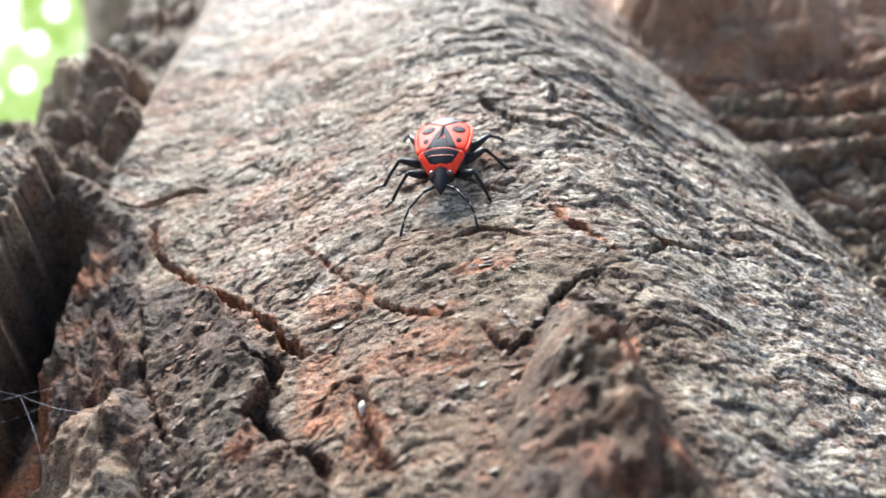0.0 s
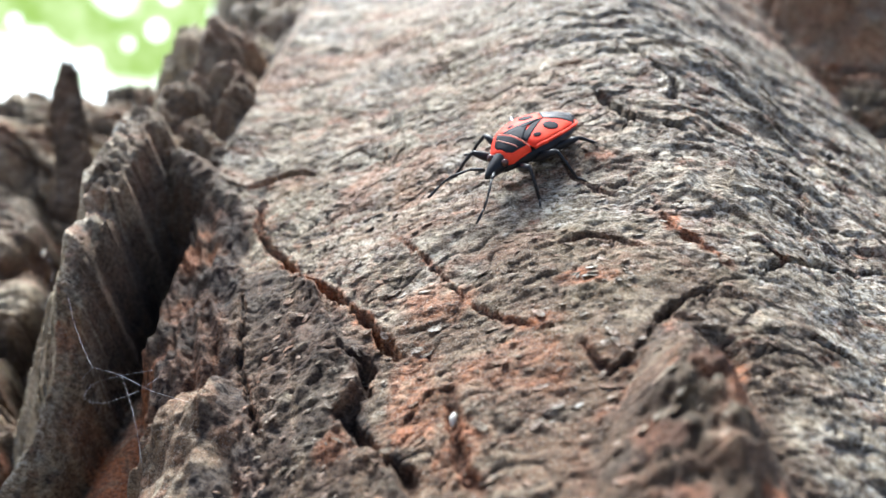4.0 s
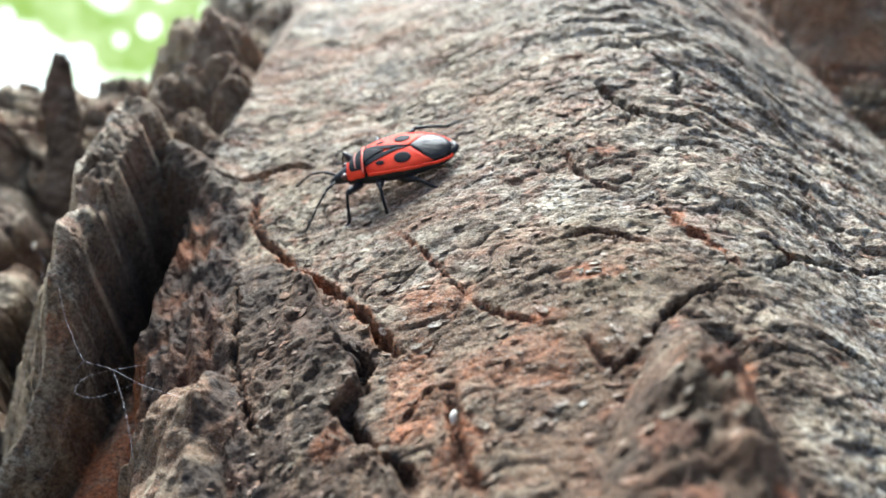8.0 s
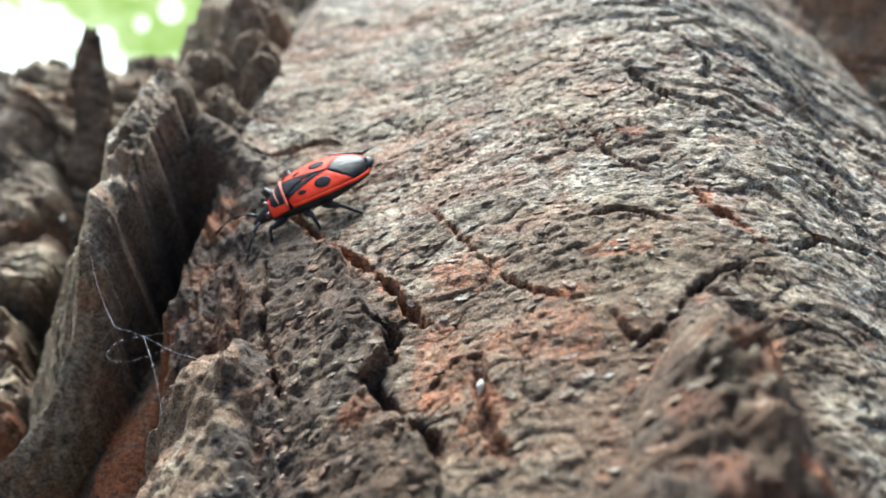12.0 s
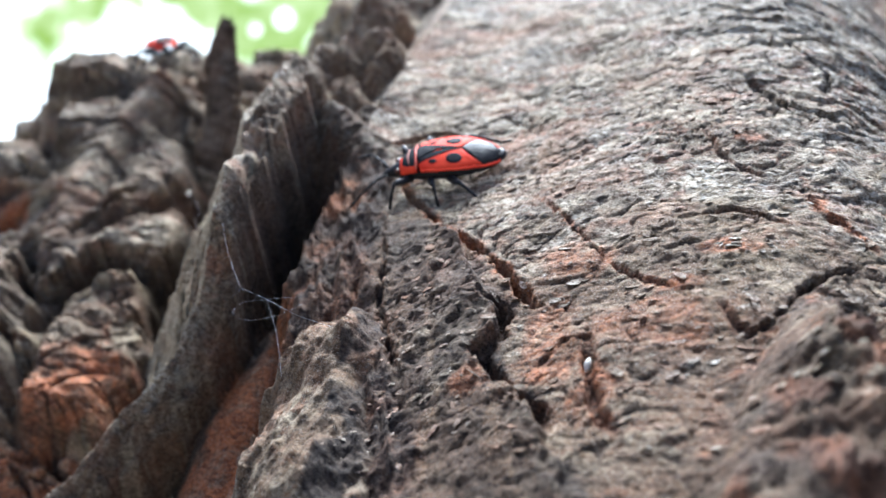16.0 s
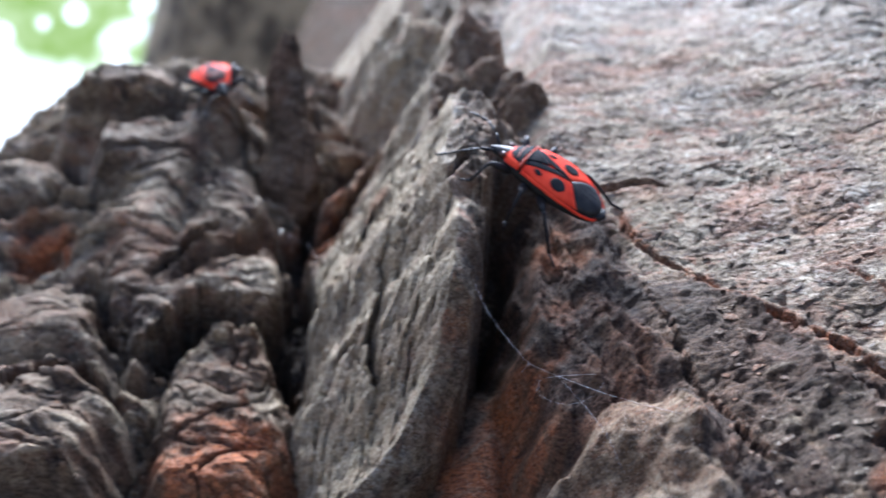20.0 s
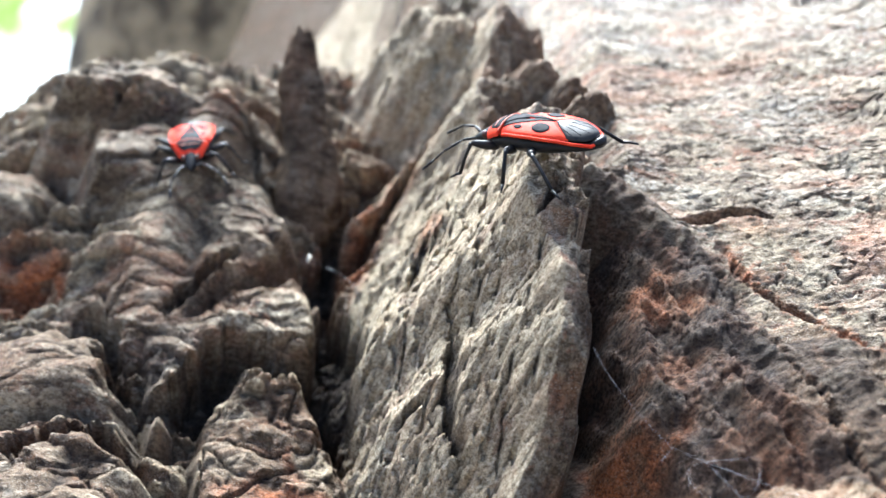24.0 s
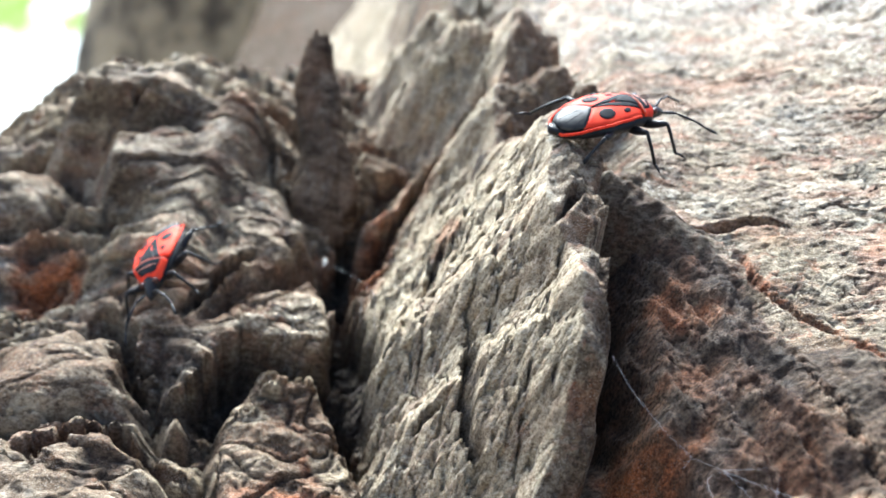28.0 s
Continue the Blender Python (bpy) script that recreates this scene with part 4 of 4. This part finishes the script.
thread([(-32.8, -14.2, -7.8), KNOT, (-27.2, -16.8, -6.8), (-23.4, -18.9, -5.1)], 0.012)
thread([KNOT, (-29.2, -16.6, -8.0), (-27.6, -19.4, -7.6), (-26.4, -22.0, -8.0)], 0.010)
thread([KNOT, (-32.0, -15.6, -7.8), (-32.0, -17.4, -7.2), (-30.4, -18.2, -6.8), (-28.6, -16.8, -7.2), (-27.6, -14.6, -7.9)], 0.007)
thread([KNOT, (-29.2, -14.2, -8.0), (-28.2, -14.0, -7.9)], 0.011)
thread([(-32.8, -14.2, -7.8), (-33.4, -15.0, -8.2)], 0.009)
thread([(-57.8, 20.1, -29.4), (-53.0, 14.0, -26.0), (-52.0, 9.0, -26.5)], 0.010)
thread([(-52.5, 27.0, -22.0), (-48.0, 25.0, -17.5), (-44.0, 22.0, -14.5)], 0.008)


# ---- the red and black bugs; forward is x, left is y, up is z, in millimetres ----
def shell_material(name, low, high, rough, coat=0.0, grain=900.0, bump=0.15, shine=0.3):
    n = Nodes(name)
    where = n.place()
    fine = n.noise(grain * 4, 3.0, 0.6, where)
    color = n.mix(n.ramp(n.noise(grain, 3.0, 0.5, where), 0.35, 0.65), low, high)
    return n.done(color, n.ramp(fine, 0.3, 0.7, rough - 0.06, rough + 0.08), fine, bump, 0.00005, Coat_Weight=coat, Coat_Roughness=0.3, Specular_IOR_Level=shine)


RED = shell_material("red_shell", (0.66, 0.042, 0.020), (0.80, 0.075, 0.032), 0.55, 0.0, shine=0.06)
BLACK = shell_material("black_shell", (0.010, 0.010, 0.011), (0.022, 0.021, 0.022), 0.40, 0.0, shine=0.18)
DULL = shell_material("dull_black", (0.018, 0.018, 0.020), (0.034, 0.034, 0.036), 0.60, shine=0.03)
VEIL = shell_material("wing_membrane", (0.016, 0.016, 0.017), (0.045, 0.043, 0.040), 0.46, 0.0, shine=0.16)
PALE = shell_material("pale_rim", (0.72, 0.24, 0.16), (0.82, 0.36, 0.26), 0.45, shine=0.2)
EYE_LOOK = shell_material("eye", (0.06, 0.018, 0.012), (0.09, 0.03, 0.02), 0.2, 0.4)

WIDTH = ((-5.4, 0.35), (-5.15, 0.95), (-4.7, 1.45), (-4.0, 1.85), (-2.8, 2.22), (-1.4, 2.38), (0.2, 2.25), (1.6, 1.95), (1.9, 1.88), (2.6, 1.54), (3.3, 1.16), (3.6, 0.98))
SPINE = ((-5.4, 2.05), (-4.6, 2.45), (-3.0, 2.95), (-1.0, 3.25), (1.0, 3.3), (1.9, 3.2), (2.7, 2.92), (3.6, 2.45))


def knots(x, table):
    return float(np.interp(x, [a for a, _ in table], [b for _, b in table]))


def dome(x, y):
    return knots(x, SPINE) - 0.46 * min(1.2, abs(y) / knots(x, WIDTH)) ** 2.2


def on_back(outline, lift, rings=5, skirt=0.10):
    """A piece of shell over an outline in x and y, laid on the domed back and lifted off it."""
    dense = []
    for (a, b), (c, d) in zip(outline, outline[1:] + outline[:1]):
        steps = max(2, int(math.hypot(c - a, d - b) / 0.22))
        dense += [(a + (c - a) * k / steps, b + (d - b) * k / steps) for k in range(steps)]
    cx, cy = sum(p[0] for p in dense) / len(dense), sum(p[1] for p in dense) / len(dense)
    bm = bmesh.new()
    loops = []
    for r in range(1, rings + 1):
        s = r / rings
        drop = 0.0 if r < rings else 0.25 * skirt
        loops.append([bm.verts.new(MM * Vector((x, y, dome(x, y) + lift - drop))) for x, y in ((cx + (p[0] - cx) * s, cy + (p[1] - cy) * s) for p in dense)])
    loops.append([bm.verts.new(MM * Vector((p[0], p[1], dome(*p) + lift - skirt))) for p in dense])
    middle = bm.verts.new(MM * Vector((cx, cy, dome(cx, cy) + lift)))
    n = len(dense)
    for i in range(n):
        bm.faces.new((middle, loops[0][i], loops[0][(i + 1) % n]))
        for a, b in zip(loops, loops[1:]):
            bm.faces.new((a[i], b[i], b[(i + 1) % n], a[(i + 1) % n]))
    bmesh.ops.recalc_face_normals(bm, faces=bm.faces)
    if sum(f.normal.z for f in bm.faces) < 0:
        bmesh.ops.reverse_faces(bm, faces=bm.faces)
    return bm


def oval_line(cx, cy, rx, ry, turn=0.0, n=18):
    c, s = math.cos(turn), math.sin(turn)
    return [(cx + rx * math.cos(2 * math.pi * k / n) * c - ry * math.sin(2 * math.pi * k / n) * s, cy + rx * math.cos(2 * math.pi * k / n) * s + ry * math.sin(2 * math.pi * k / n) * c) for k in range(n)]


def mirrored(points, side):
    return [(x, side * y) for x, y in (points if side > 0 else points[::-1])]


def side_edge(x, inset=0.0):
    return knots(x, WIDTH) - inset


def build_bug(name):
    bug = new(name)
    # body under the wings
    rings = []
    for k in range(30):
        x = -5.45 + 9.1 * k / 29
        w, top = side_edge(x, 0.06), knots(x, SPINE) - 0.52
        belly = 1.0 + 0.25 * abs(x + 0.5) / 5
        middle, deep = 0.5 * (top + belly), max(0.12, 0.5 * (top - belly))
        rings.append([MM * Vector((x, w * math.cos(a), middle + deep * math.sin(a) * (1.0 if math.sin(a) < 0 else 1.25))) for a in (2 * math.pi * i / 24 for i in range(24))])
    add_part("abdomen", loft(rings), BLACK, bug, "glossy black abdomen")
    # red rim all round the abdomen
    rim = [(x, side_edge(x, 0.02)) for x in np.linspace(1.5, -5.1, 26)]
    path = [Vector((x, y, dome(x, y) - 0.10)) for x, y in rim] + [Vector((-5.42, 0, 1.72))] + [Vector((x, -y, dome(x, y) - 0.10)) for x, y in rim[::-1]]
    add_part("abdomen_rim", tube([MM * p for p in path], 0.13 * MM, 8), RED, bug, "red rim of the abdomen")
    add_part("tail_tip", tube([MM * Vector(p) for p in ((-4.9, -0.85, 1.75), (-5.35, -0.45, 1.72), (-5.5, 0, 1.70), (-5.35, 0.45, 1.72), (-4.9, 0.85, 1.75))], [0.1 * MM, 0.3 * MM, 0.36 * MM, 0.3 * MM, 0.1 * MM], 8), BLACK, bug, "black tip of the abdomen")
    for side in (1, -1):
        # red leathery wing base
        outline = [(1.75, 0.15), (1.75, 1.0), (1.6, side_edge(1.6, 0.1)), (0.2, side_edge(0.2, 0.1)), (-1.4, side_edge(-1.4, 0.12)), (-2.9, side_edge(-2.9, 0.16)), (-3.75, side_edge(-3.75, 0.22)), (-3.2, 1.2), (-2.6, 0.6), (-2.15, 0.06), (0.2, 0.06)]
        cover = add_part("wing_cover", on_back(mirrored(outline, side), 0.03), RED, bug, "scarlet leathery wing cover")
        add_part("wing_spot", on_back(mirrored(oval_line(-1.45, 1.28, 0.68, 0.58), side), 0.085), DULL, cover, "large round black spot")
        add_part("small_spot", on_back(mirrored(oval_line(0.40, 1.36, 0.36, 0.22, -0.25), side), 0.085), DULL, cover, "small black spot")
        add_part("clavus", on_back(mirrored([(1.72, 0.62), (1.72, 1.32), (0.7, 0.98), (-0.8, 0.48), (-2.1, 0.06), (-0.5, 0.05), (0.6, 0.34)], side), 0.075), DULL, cover, "black band along the wing seam")
    add_part("scutellum", on_back([(1.78, 0.92), (1.0, 0.52), (0.1, 0.06), (0.0, 0.0), (0.1, -0.06), (1.0, -0.52), (1.78, -0.92), (1.84, 0.0)], 0.13), DULL, bug, "black triangular shield")
    membrane = [(-2.1, 0.0), (-2.5, 0.55), (-3.1, 1.2), (-3.65, 1.70), (-4.2, 1.50), (-4.7, 1.18), (-5.1, 0.6), (-5.2, 0.0), (-5.1, -0.6), (-4.7, -1.18), (-4.2, -1.50), (-3.65, -1.70), (-3.1, -1.2), (-2.5, -0.55)]
    wing = add_part("membrane", on_back(membrane, 0.06), VEIL, bug, "smoky black wing membrane")
    for y0, y1, x1 in ((0.5, 0.9, -4.4), (0.2, 0.3, -4.8), (-0.3, -0.5, -4.7), (-0.8, -1.1, -4.2), (1.0, 1.3, -3.9)):
        line = [(-3.1 + (x1 + 3.1) * k / 8, y0 + (y1 - y0) * k / 8) for k in range(9)]
        add_part("vein", tube([MM * Vector((x, y, dome(x, y) + 0.055)) for x, y in line], 0.025 * MM, 5), VEIL, wing)
    # collar shield behind the head
    pronotum = [(1.9, -1.88), (2.6, -1.54), (3.3, -1.15), (3.62, -0.80), (3.5, 0.0), (3.62, 0.80), (3.3, 1.15), (2.6, 1.54), (1.9, 1.88), (1.78, 1.0), (1.76, 0.0), (1.78, -1.0)]
    shield = add_part("pronotum", on_back(pronotum, 0.16, 6, 0.35), RED, bug, "red shield behind the head")
    add_part("shield_patch", on_back([(2.00, 1.48), (2.5, 1.22), (3.0, 0.92), (3.26, 0.45), (3.20, 0.0), (3.26, -0.45), (3.0, -0.92), (2.5, -1.22), (2.00, -1.48), (1.95, 0.0)], 0.205), DULL, shield, "grey-black patch on the shield")
    line = [(1.84 + 0.06 * abs(y) / 2, y) for y in np.linspace(-1.78, 1.78, 21)]
    add_part("shield_rim", tube([MM * Vector((x, y, dome(x, y) + 0.15)) for x, y in line], 0.045 * MM, 6), PALE, shield, "pale rear rim of the shield")
    # ridge whose pale colour stands in for a reflection
    line = [(2.58 + 0.05 * math.cos(3 * y), y) for y in np.linspace(-1.05, 1.05, 13)]
    add_part("shield_fold", tube([MM * Vector((x, y, dome(x, y) + 0.215)) for x, y in line], 0.035 * MM, 6), PALE, shield, "ridge across the shield with a painted pale reflection")
    # head
    rings = []
    for k in range(14):
        s = k / 13
        x = 3.3 + 2.05 * s
        w = 0.70 * (1 - s) ** 0.7 + 0.14 * (1 - s * s) + 0.05
        middle = 2.0 - 0.5 * s
        rings.append([MM * Vector((x, w * math.cos(a), middle + (0.62 * (1 - s) ** 0.6 + 0.10) * math.sin(a))) for a in (2 * math.pi * i / 16 for i in range(16))])
    head = add_part("head", loft(rings), BLACK, bug, "pointed black head")
    for side in (1, -1):
        bm = bmesh.new()
        bmesh.ops.create_uvsphere(bm, u_segments=12, v_segments=8, radius=0.3 * MM)
        bmesh.ops.translate(bm, verts=bm.verts, vec=MM * Vector((3.75, side * 0.72, 2.2)))
        add_part("eye", bm, EYE_LOOK, head, "dark red eye")
    # beak folded under the head
    add_part("beak", tube([MM * Vector(p) for p in ((5.25, 0, 1.45), (4.4, 0, 1.15), (3.2, 0, 1.0))], [0.09 * MM, 0.1 * MM, 0.05 * MM], 6), BLACK, head)
    # feelers of four pieces, turning where they join the head
    for side in (1, -1):
        root = Vector((4.75, side * 0.42, 1.8))
        joints = [Vector(p) for p in ((0, 0, 0), (0.85, side * 0.75, 0.18), (2.15, side * 1.75, -0.25), (2.9, side * 2.1, -0.75), (3.9, side * 2.35, -1.35))]
        for k, (a, b) in enumerate(zip(joints, joints[1:])):
            r = (0.13, 0.10, 0.09, 0.11)[k]
            bm = tube([MM * a.lerp(b, s) for s in (0, 0.3, 0.7, 1.0)], [0.7 * r * MM, r * MM, r * MM, 0.75 * r * MM], 7)
            if k == 0:
                feeler = add_part("antenna", bm, BLACK, bug, "jointed black antenna")
                feeler.location = MM * root
            else:
                add_part("antenna_joint", bm, BLACK, feeler)
    # legs: thigh, shin, foot; each turns at its hip
    for side in (1, -1):
        for place, hip, knee, ankle, toe in (
            ("front", (2.55, 0.95, 1.35), (1.2, 1.55, 0.85), (1.9, 2.6, -1.2), (2.6, 3.0, -1.45)),
            ("middle", (1.05, 1.15, 1.3), (-0.25, 2.15, 0.85), (-0.2, 3.6, -1.15), (-0.35, 4.4, -1.4)),
            ("hind", (-0.35, 1.25, 1.3), (-1.9, 1.95, 0.75), (-4.3, 3.1, -1.15), (-5.4, 3.6, -1.4)),
        ):
            k, a, t = (Vector((p[0], side * p[1], p[2])) for p in (knee, ankle, toe))
            o = Vector((0, 0, 0))
            leg = add_part(place + "_leg", tube([MM * o.lerp(k, s) for s in (0, 0.15, 0.45, 0.8, 1.0)], [0.20 * MM, 0.30 * MM, 0.36 * MM, 0.27 * MM, 0.17 * MM], 9), BLACK, bug, "jointed black leg")
            leg.location = MM * Vector((hip[0], side * hip[1], hip[2]))
            add_part("shin", tube([MM * k.lerp(a, s) + MM * Vector((0, 0, 0.12 * math.sin(3.14 * s))) for s in (0, 0.1, 0.5, 1.0)], [0.16 * MM, 0.15 * MM, 0.13 * MM, 0.14 * MM], 8), BLACK, leg)
            add_part("foot", tube([MM * a, MM * a.lerp(t, 0.45) + MM * Vector((0, 0, 0.06)), MM * t], [0.12 * MM, 0.10 * MM, 0.06 * MM], 7), BLACK, leg)
    for ob in bug.children:
        if not ob.name.split(".")[0].endswith(("_leg", "antenna")):
            for piece in (ob, *ob.children):
                for vert in piece.data.vertices:
                    vert.co.y *= 0.92
    return bug


bug_one = tagged(build_bug("bug"), "scarlet and black bug walking over the bark", "bug", group="bugs on the bark")
bug_two = tagged(copy_thing(bug_one, pose(0, 0, 0)), "scarlet and black bug creeping down the rugged bark", "bug", group="bugs on the bark")


# ---- what moves ----
# seconds, place on the bark (u, v, h), roll, pitch, heading
BUG_ONE = [
    (0, 0.27, 0.81, 0.46, 5.9, -5.3, -93.3),
    (0.4, -0.95, 1.75, -0.00, 6.6, -5.4, -100.2),
    (0.6, -1.93, 0.01, -0.16, 7.0, -2.3, -96.5),
    (0.8, -0.62, -4.96, 0.80, 6.6, -5.2, -97.7),
    (1, -1.05, -2.99, 0.46, 6.7, -4.3, -95.8),
    (1.2, -0.55, -1.18, 0.43, 6.5, -3.4, -99.5),
    (1.4, -0.39, -0.63, 0.46, 6.3, -8.3, -93.8),
    (1.6, -0.41, -0.92, 0.46, 6.2, -9.2, -90.6),
    (2, -0.15, -1.26, 0.57, 6.0, -6.6, -89.3),
    (3, 0.47, 0.14, 0.62, 5.7, -5.9, -90.8),
    (3.2, 0.53, 0.82, 0.55, 5.8, -5.2, -94.7),
    (3.4, 0.57, 1.50, 0.49, 5.9, -6.4, -101.5),
    (3.5, 0.07, 1.65, 0.38, 6.3, -8.1, -104.7),
    (4.5, -2.24, 3.00, -0.57, 5.2, 5.9, -144.5),
    (5.5, -4.54, 4.36, -1.51, -7.4, 22.3, -184.3),
    (6, -5.55, 3.78, -1.86, -6.7, 10.1, -181.8),
    (6.5, -7.96, 4.74, -2.98, -6.2, 9.6, -180.1),
    (7, -9.96, 4.71, -3.84, -4.8, 9.2, -176.6),
    (7.5, -12.09, 5.47, -4.92, -2.1, 14.2, -170.1),
    (8, -12.69, 5.34, -5.17, -3.0, 16.2, -172.0),
    (8.5, -15.42, 6.18, -6.42, -0.8, 15.9, -166.1),
    (9, -15.88, 5.27, -6.53, -1.7, 18.8, -167.9),
    (9.5, -16.14, 2.86, -6.40, -0.2, 22.4, -163.3),
    (10, -16.10, 2.94, -6.40, 0.0, 22.3, -162.7),
    (10.5, -16.06, 2.36, -6.32, -2.1, 28.8, -167.8),
    (11, -17.02, 1.06, -6.63, 14.1, 3.6, -125.5),
    (11.5, -19.27, 1.35, -7.48, 3.9, 21.2, -148.8),
    (12, -21.13, 1.40, -8.17, 1.4, 19.5, -152.8),
    (12.5, -21.38, 0.19, -8.13, 2.9, 19.2, -147.7),
    (13, -22.09, -1.45, -8.22, 6.7, 17.8, -133.3),
    (13.5, -21.98, -2.29, -8.15, 9.3, 14.1, -125.0),
    (15.5, -20.72, 1.94, -8.05, -1.4, 22.1, -162.0),
    (16, -21.06, 3.78, -8.33, -3.1, 11.9, -167.2),
    (16.5, -21.27, 4.13, -8.43, -3.0, 11.6, -167.0),
    (17, -21.99, 5.49, -8.64, 7.5, 2.7, -171.0),
    (17.5, -24.42, 6.28, -8.73, 5.3, -6.9, -177.4),
    (18, -27.03, 6.57, -8.72, 4.4, -8.4, -177.1),
    (18.5, -27.70, 4.58, -8.29, 3.5, -6.7, -176.7),
    (19, -29.13, 4.35, -7.84, 1.0, -0.3, -184.0),
    (19.5, -30.83, 4.71, -7.62, -2.6, -2.6, -200.9),
    (20, -33.11, 4.56, -7.35, -3.9, -9.8, -205.9),
    (20.5, -33.73, 6.29, -7.17, -4.4, -1.4, -210.6),
    (21, -35.00, 5.91, -6.96, -3.9, 3.9, -207.1),
    (21.5, -36.61, 7.54, -6.78, -3.9, 5.4, -207.3),
    (22, -38.44, 8.04, -6.58, -0.3, 8.5, -182.0),
    (22.5, -39.91, 8.78, -6.55, 3.2, 12.5, -157.6),
    (24.5, -41.53, 9.82, -6.51, 0.4, 21.5, -225.5),
    (24.8, -42.39, 10.25, -6.61, 0.4, 11.4, -233.0),
    (25, -42.50, 11.57, -6.59, -0.4, 11.0, -243.0),
    (25.3, -42.35, 14.15, -6.72, -1.8, 9.8, -256.0),
    (25.6, -41.90, 14.46, -6.79, -2.5, 11.1, -266.4),
    (25.9, -41.26, 16.36, -6.88, -2.9, 8.8, -270.8),
    (26.1, -41.08, 16.74, -6.93, -3.1, 8.0, -272.6),
    (26.3, -40.03, 17.74, -6.98, -4.2, 7.1, -284.5),
    (26.5, -38.43, 18.53, -7.03, -4.9, 4.3, -294.3),
    (26.8, -38.17, 18.96, -7.11, -5.0, 3.0, -294.6),
    (27.1, -38.22, 18.91, -7.18, -4.9, 3.7, -293.7),
    (27.3, -37.87, 17.96, -7.21, -5.4, 3.1, -302.1),
    (27.5, -37.63, 17.10, -7.27, -5.9, -1.4, -310.7),
    (27.7, -37.17, 16.86, -7.30, -6.3, -6.8, -322.1),
    (27.9, -36.75, 16.01, -7.32, -6.3, -1.4, -326.9),
    (28, -36.58, 16.10, -7.33, -6.4, -0.2, -328.4),
]
BUG_TWO = [
    (0, -82.00, 40.00, -33.50, 15.0, -10.0, 20.0),
    (12, -82.00, 40.00, -33.50, 15.0, -10.0, 20.0),
    (13.5, -79.00, 44.00, -33.00, 5.0, -25.0, -20.0),
    (15.5, -73.00, 45.00, -27.60, 0.0, -35.0, -60.0),
    (16.5, -71.50, 44.50, -27.60, 5.0, -10.0, -35.0),
    (17, -70.00, 45.00, -28.60, 12.0, -8.0, -35.0),
    (18, -69.40, 44.50, -28.60, 15.3, -18.0, -42.9),
    (20, -69.87, 38.99, -25.90, 13.1, -15.1, -59.0),
    (22, -70.99, 35.19, -26.92, 10.3, -14.4, -73.6),
    (22.5, -70.69, 34.20, -27.14, 9.6, -13.5, -76.6),
    (24.5, -71.55, 28.76, -28.59, 9.1, -12.7, -78.5),
    (25, -72.33, 27.08, -29.08, 9.7, -13.6, -75.9),
    (25.5, -70.88, 25.12, -29.37, 9.5, -16.6, -78.1),
    (26, -71.22, 24.42, -29.59, 8.3, -15.0, -82.6),
    (26.3, -70.29, 21.90, -27.20, 35.6, -11.4, -96.1),
    (26.6, -71.68, 20.33, -28.66, 32.1, 3.8, -99.0),
    (26.9, -72.18, 19.71, -29.15, 31.6, 3.6, -100.9),
    (27.2, -72.44, 19.34, -29.41, 33.6, -1.2, -95.6),
    (27.5, -72.53, 19.11, -29.46, 35.7, -10.5, -94.1),
    (27.8, -71.91, 16.88, -29.73, 35.5, -0.5, -82.9),
    (28, -70.94, 15.12, -29.45, 35.8, -5.8, -85.7),
]


def on_bark(row):
    u, v, h, roll, pitch, heading = row
    return BARK @ pose(MM * u, MM * v, MM * h, roll, pitch, heading)


def stride(bug, rows, seed):
    """Legs swing at the hip while the bug walks or turns, and rest while it stands."""
    ways = [0.0]
    for a, b in zip(rows, rows[1:]):
        ways.append(ways[-1] + math.hypot(b[1] - a[1], b[2] - a[2]) + 0.06 * abs(b[6] - a[6]))
    times = [r[0] for r in rows]
    legs = [p for p in bug.children if p.name.split(".")[0].endswith("_leg")]
    for n, leg in enumerate(legs):
        side = 1 if leg.location.y > 0 else -1
        kind = ("front", "middle", "hind").index(leg.name.split("_")[0])
        phase = math.pi * ((kind + (side > 0)) % 2)
        home = leg.location.copy()
        keys = []
        for t in np.arange(0, 28.01, 0.1):
            way = float(np.interp(t, times, ways))
            swing = 11 * math.sin(2.2 * way + phase + 0.3 * n)
            up = 7 * max(0.0, math.cos(2.2 * way + phase + 0.3 * n)) * (1 if np.interp(t + 0.1, times, ways) - way > 0.03 else 0)
            keys.append((float(t), Matrix.Translation(home) @ pose(0, 0, 0, side * up, 0, side * swing)))
        walk(leg, keys)
    for n, feeler in enumerate(p for p in bug.children if p.name.split(".")[0] == "antenna"):
        home = feeler.location.copy()
        side = 1 if home.y > 0 else -1
        walk(feeler, [(float(t), Matrix.Translation(home) @ pose(0, 0, 0, 0, 10 * math.sin(1.7 * t + 2 * n + seed), side * 14 * math.sin(1.1 * t + 3 * n + seed))) for t in np.arange(0, 28.01, 0.4)])


def motions():
    walk(bug_one, [(t, on_bark(row)) for t, *row in BUG_ONE])
    walk(bug_two, [(t, on_bark(row)) for t, *row in BUG_TWO])
    stride(bug_one, BUG_ONE, 0)
    stride(bug_two, BUG_TWO, 1)


motions()
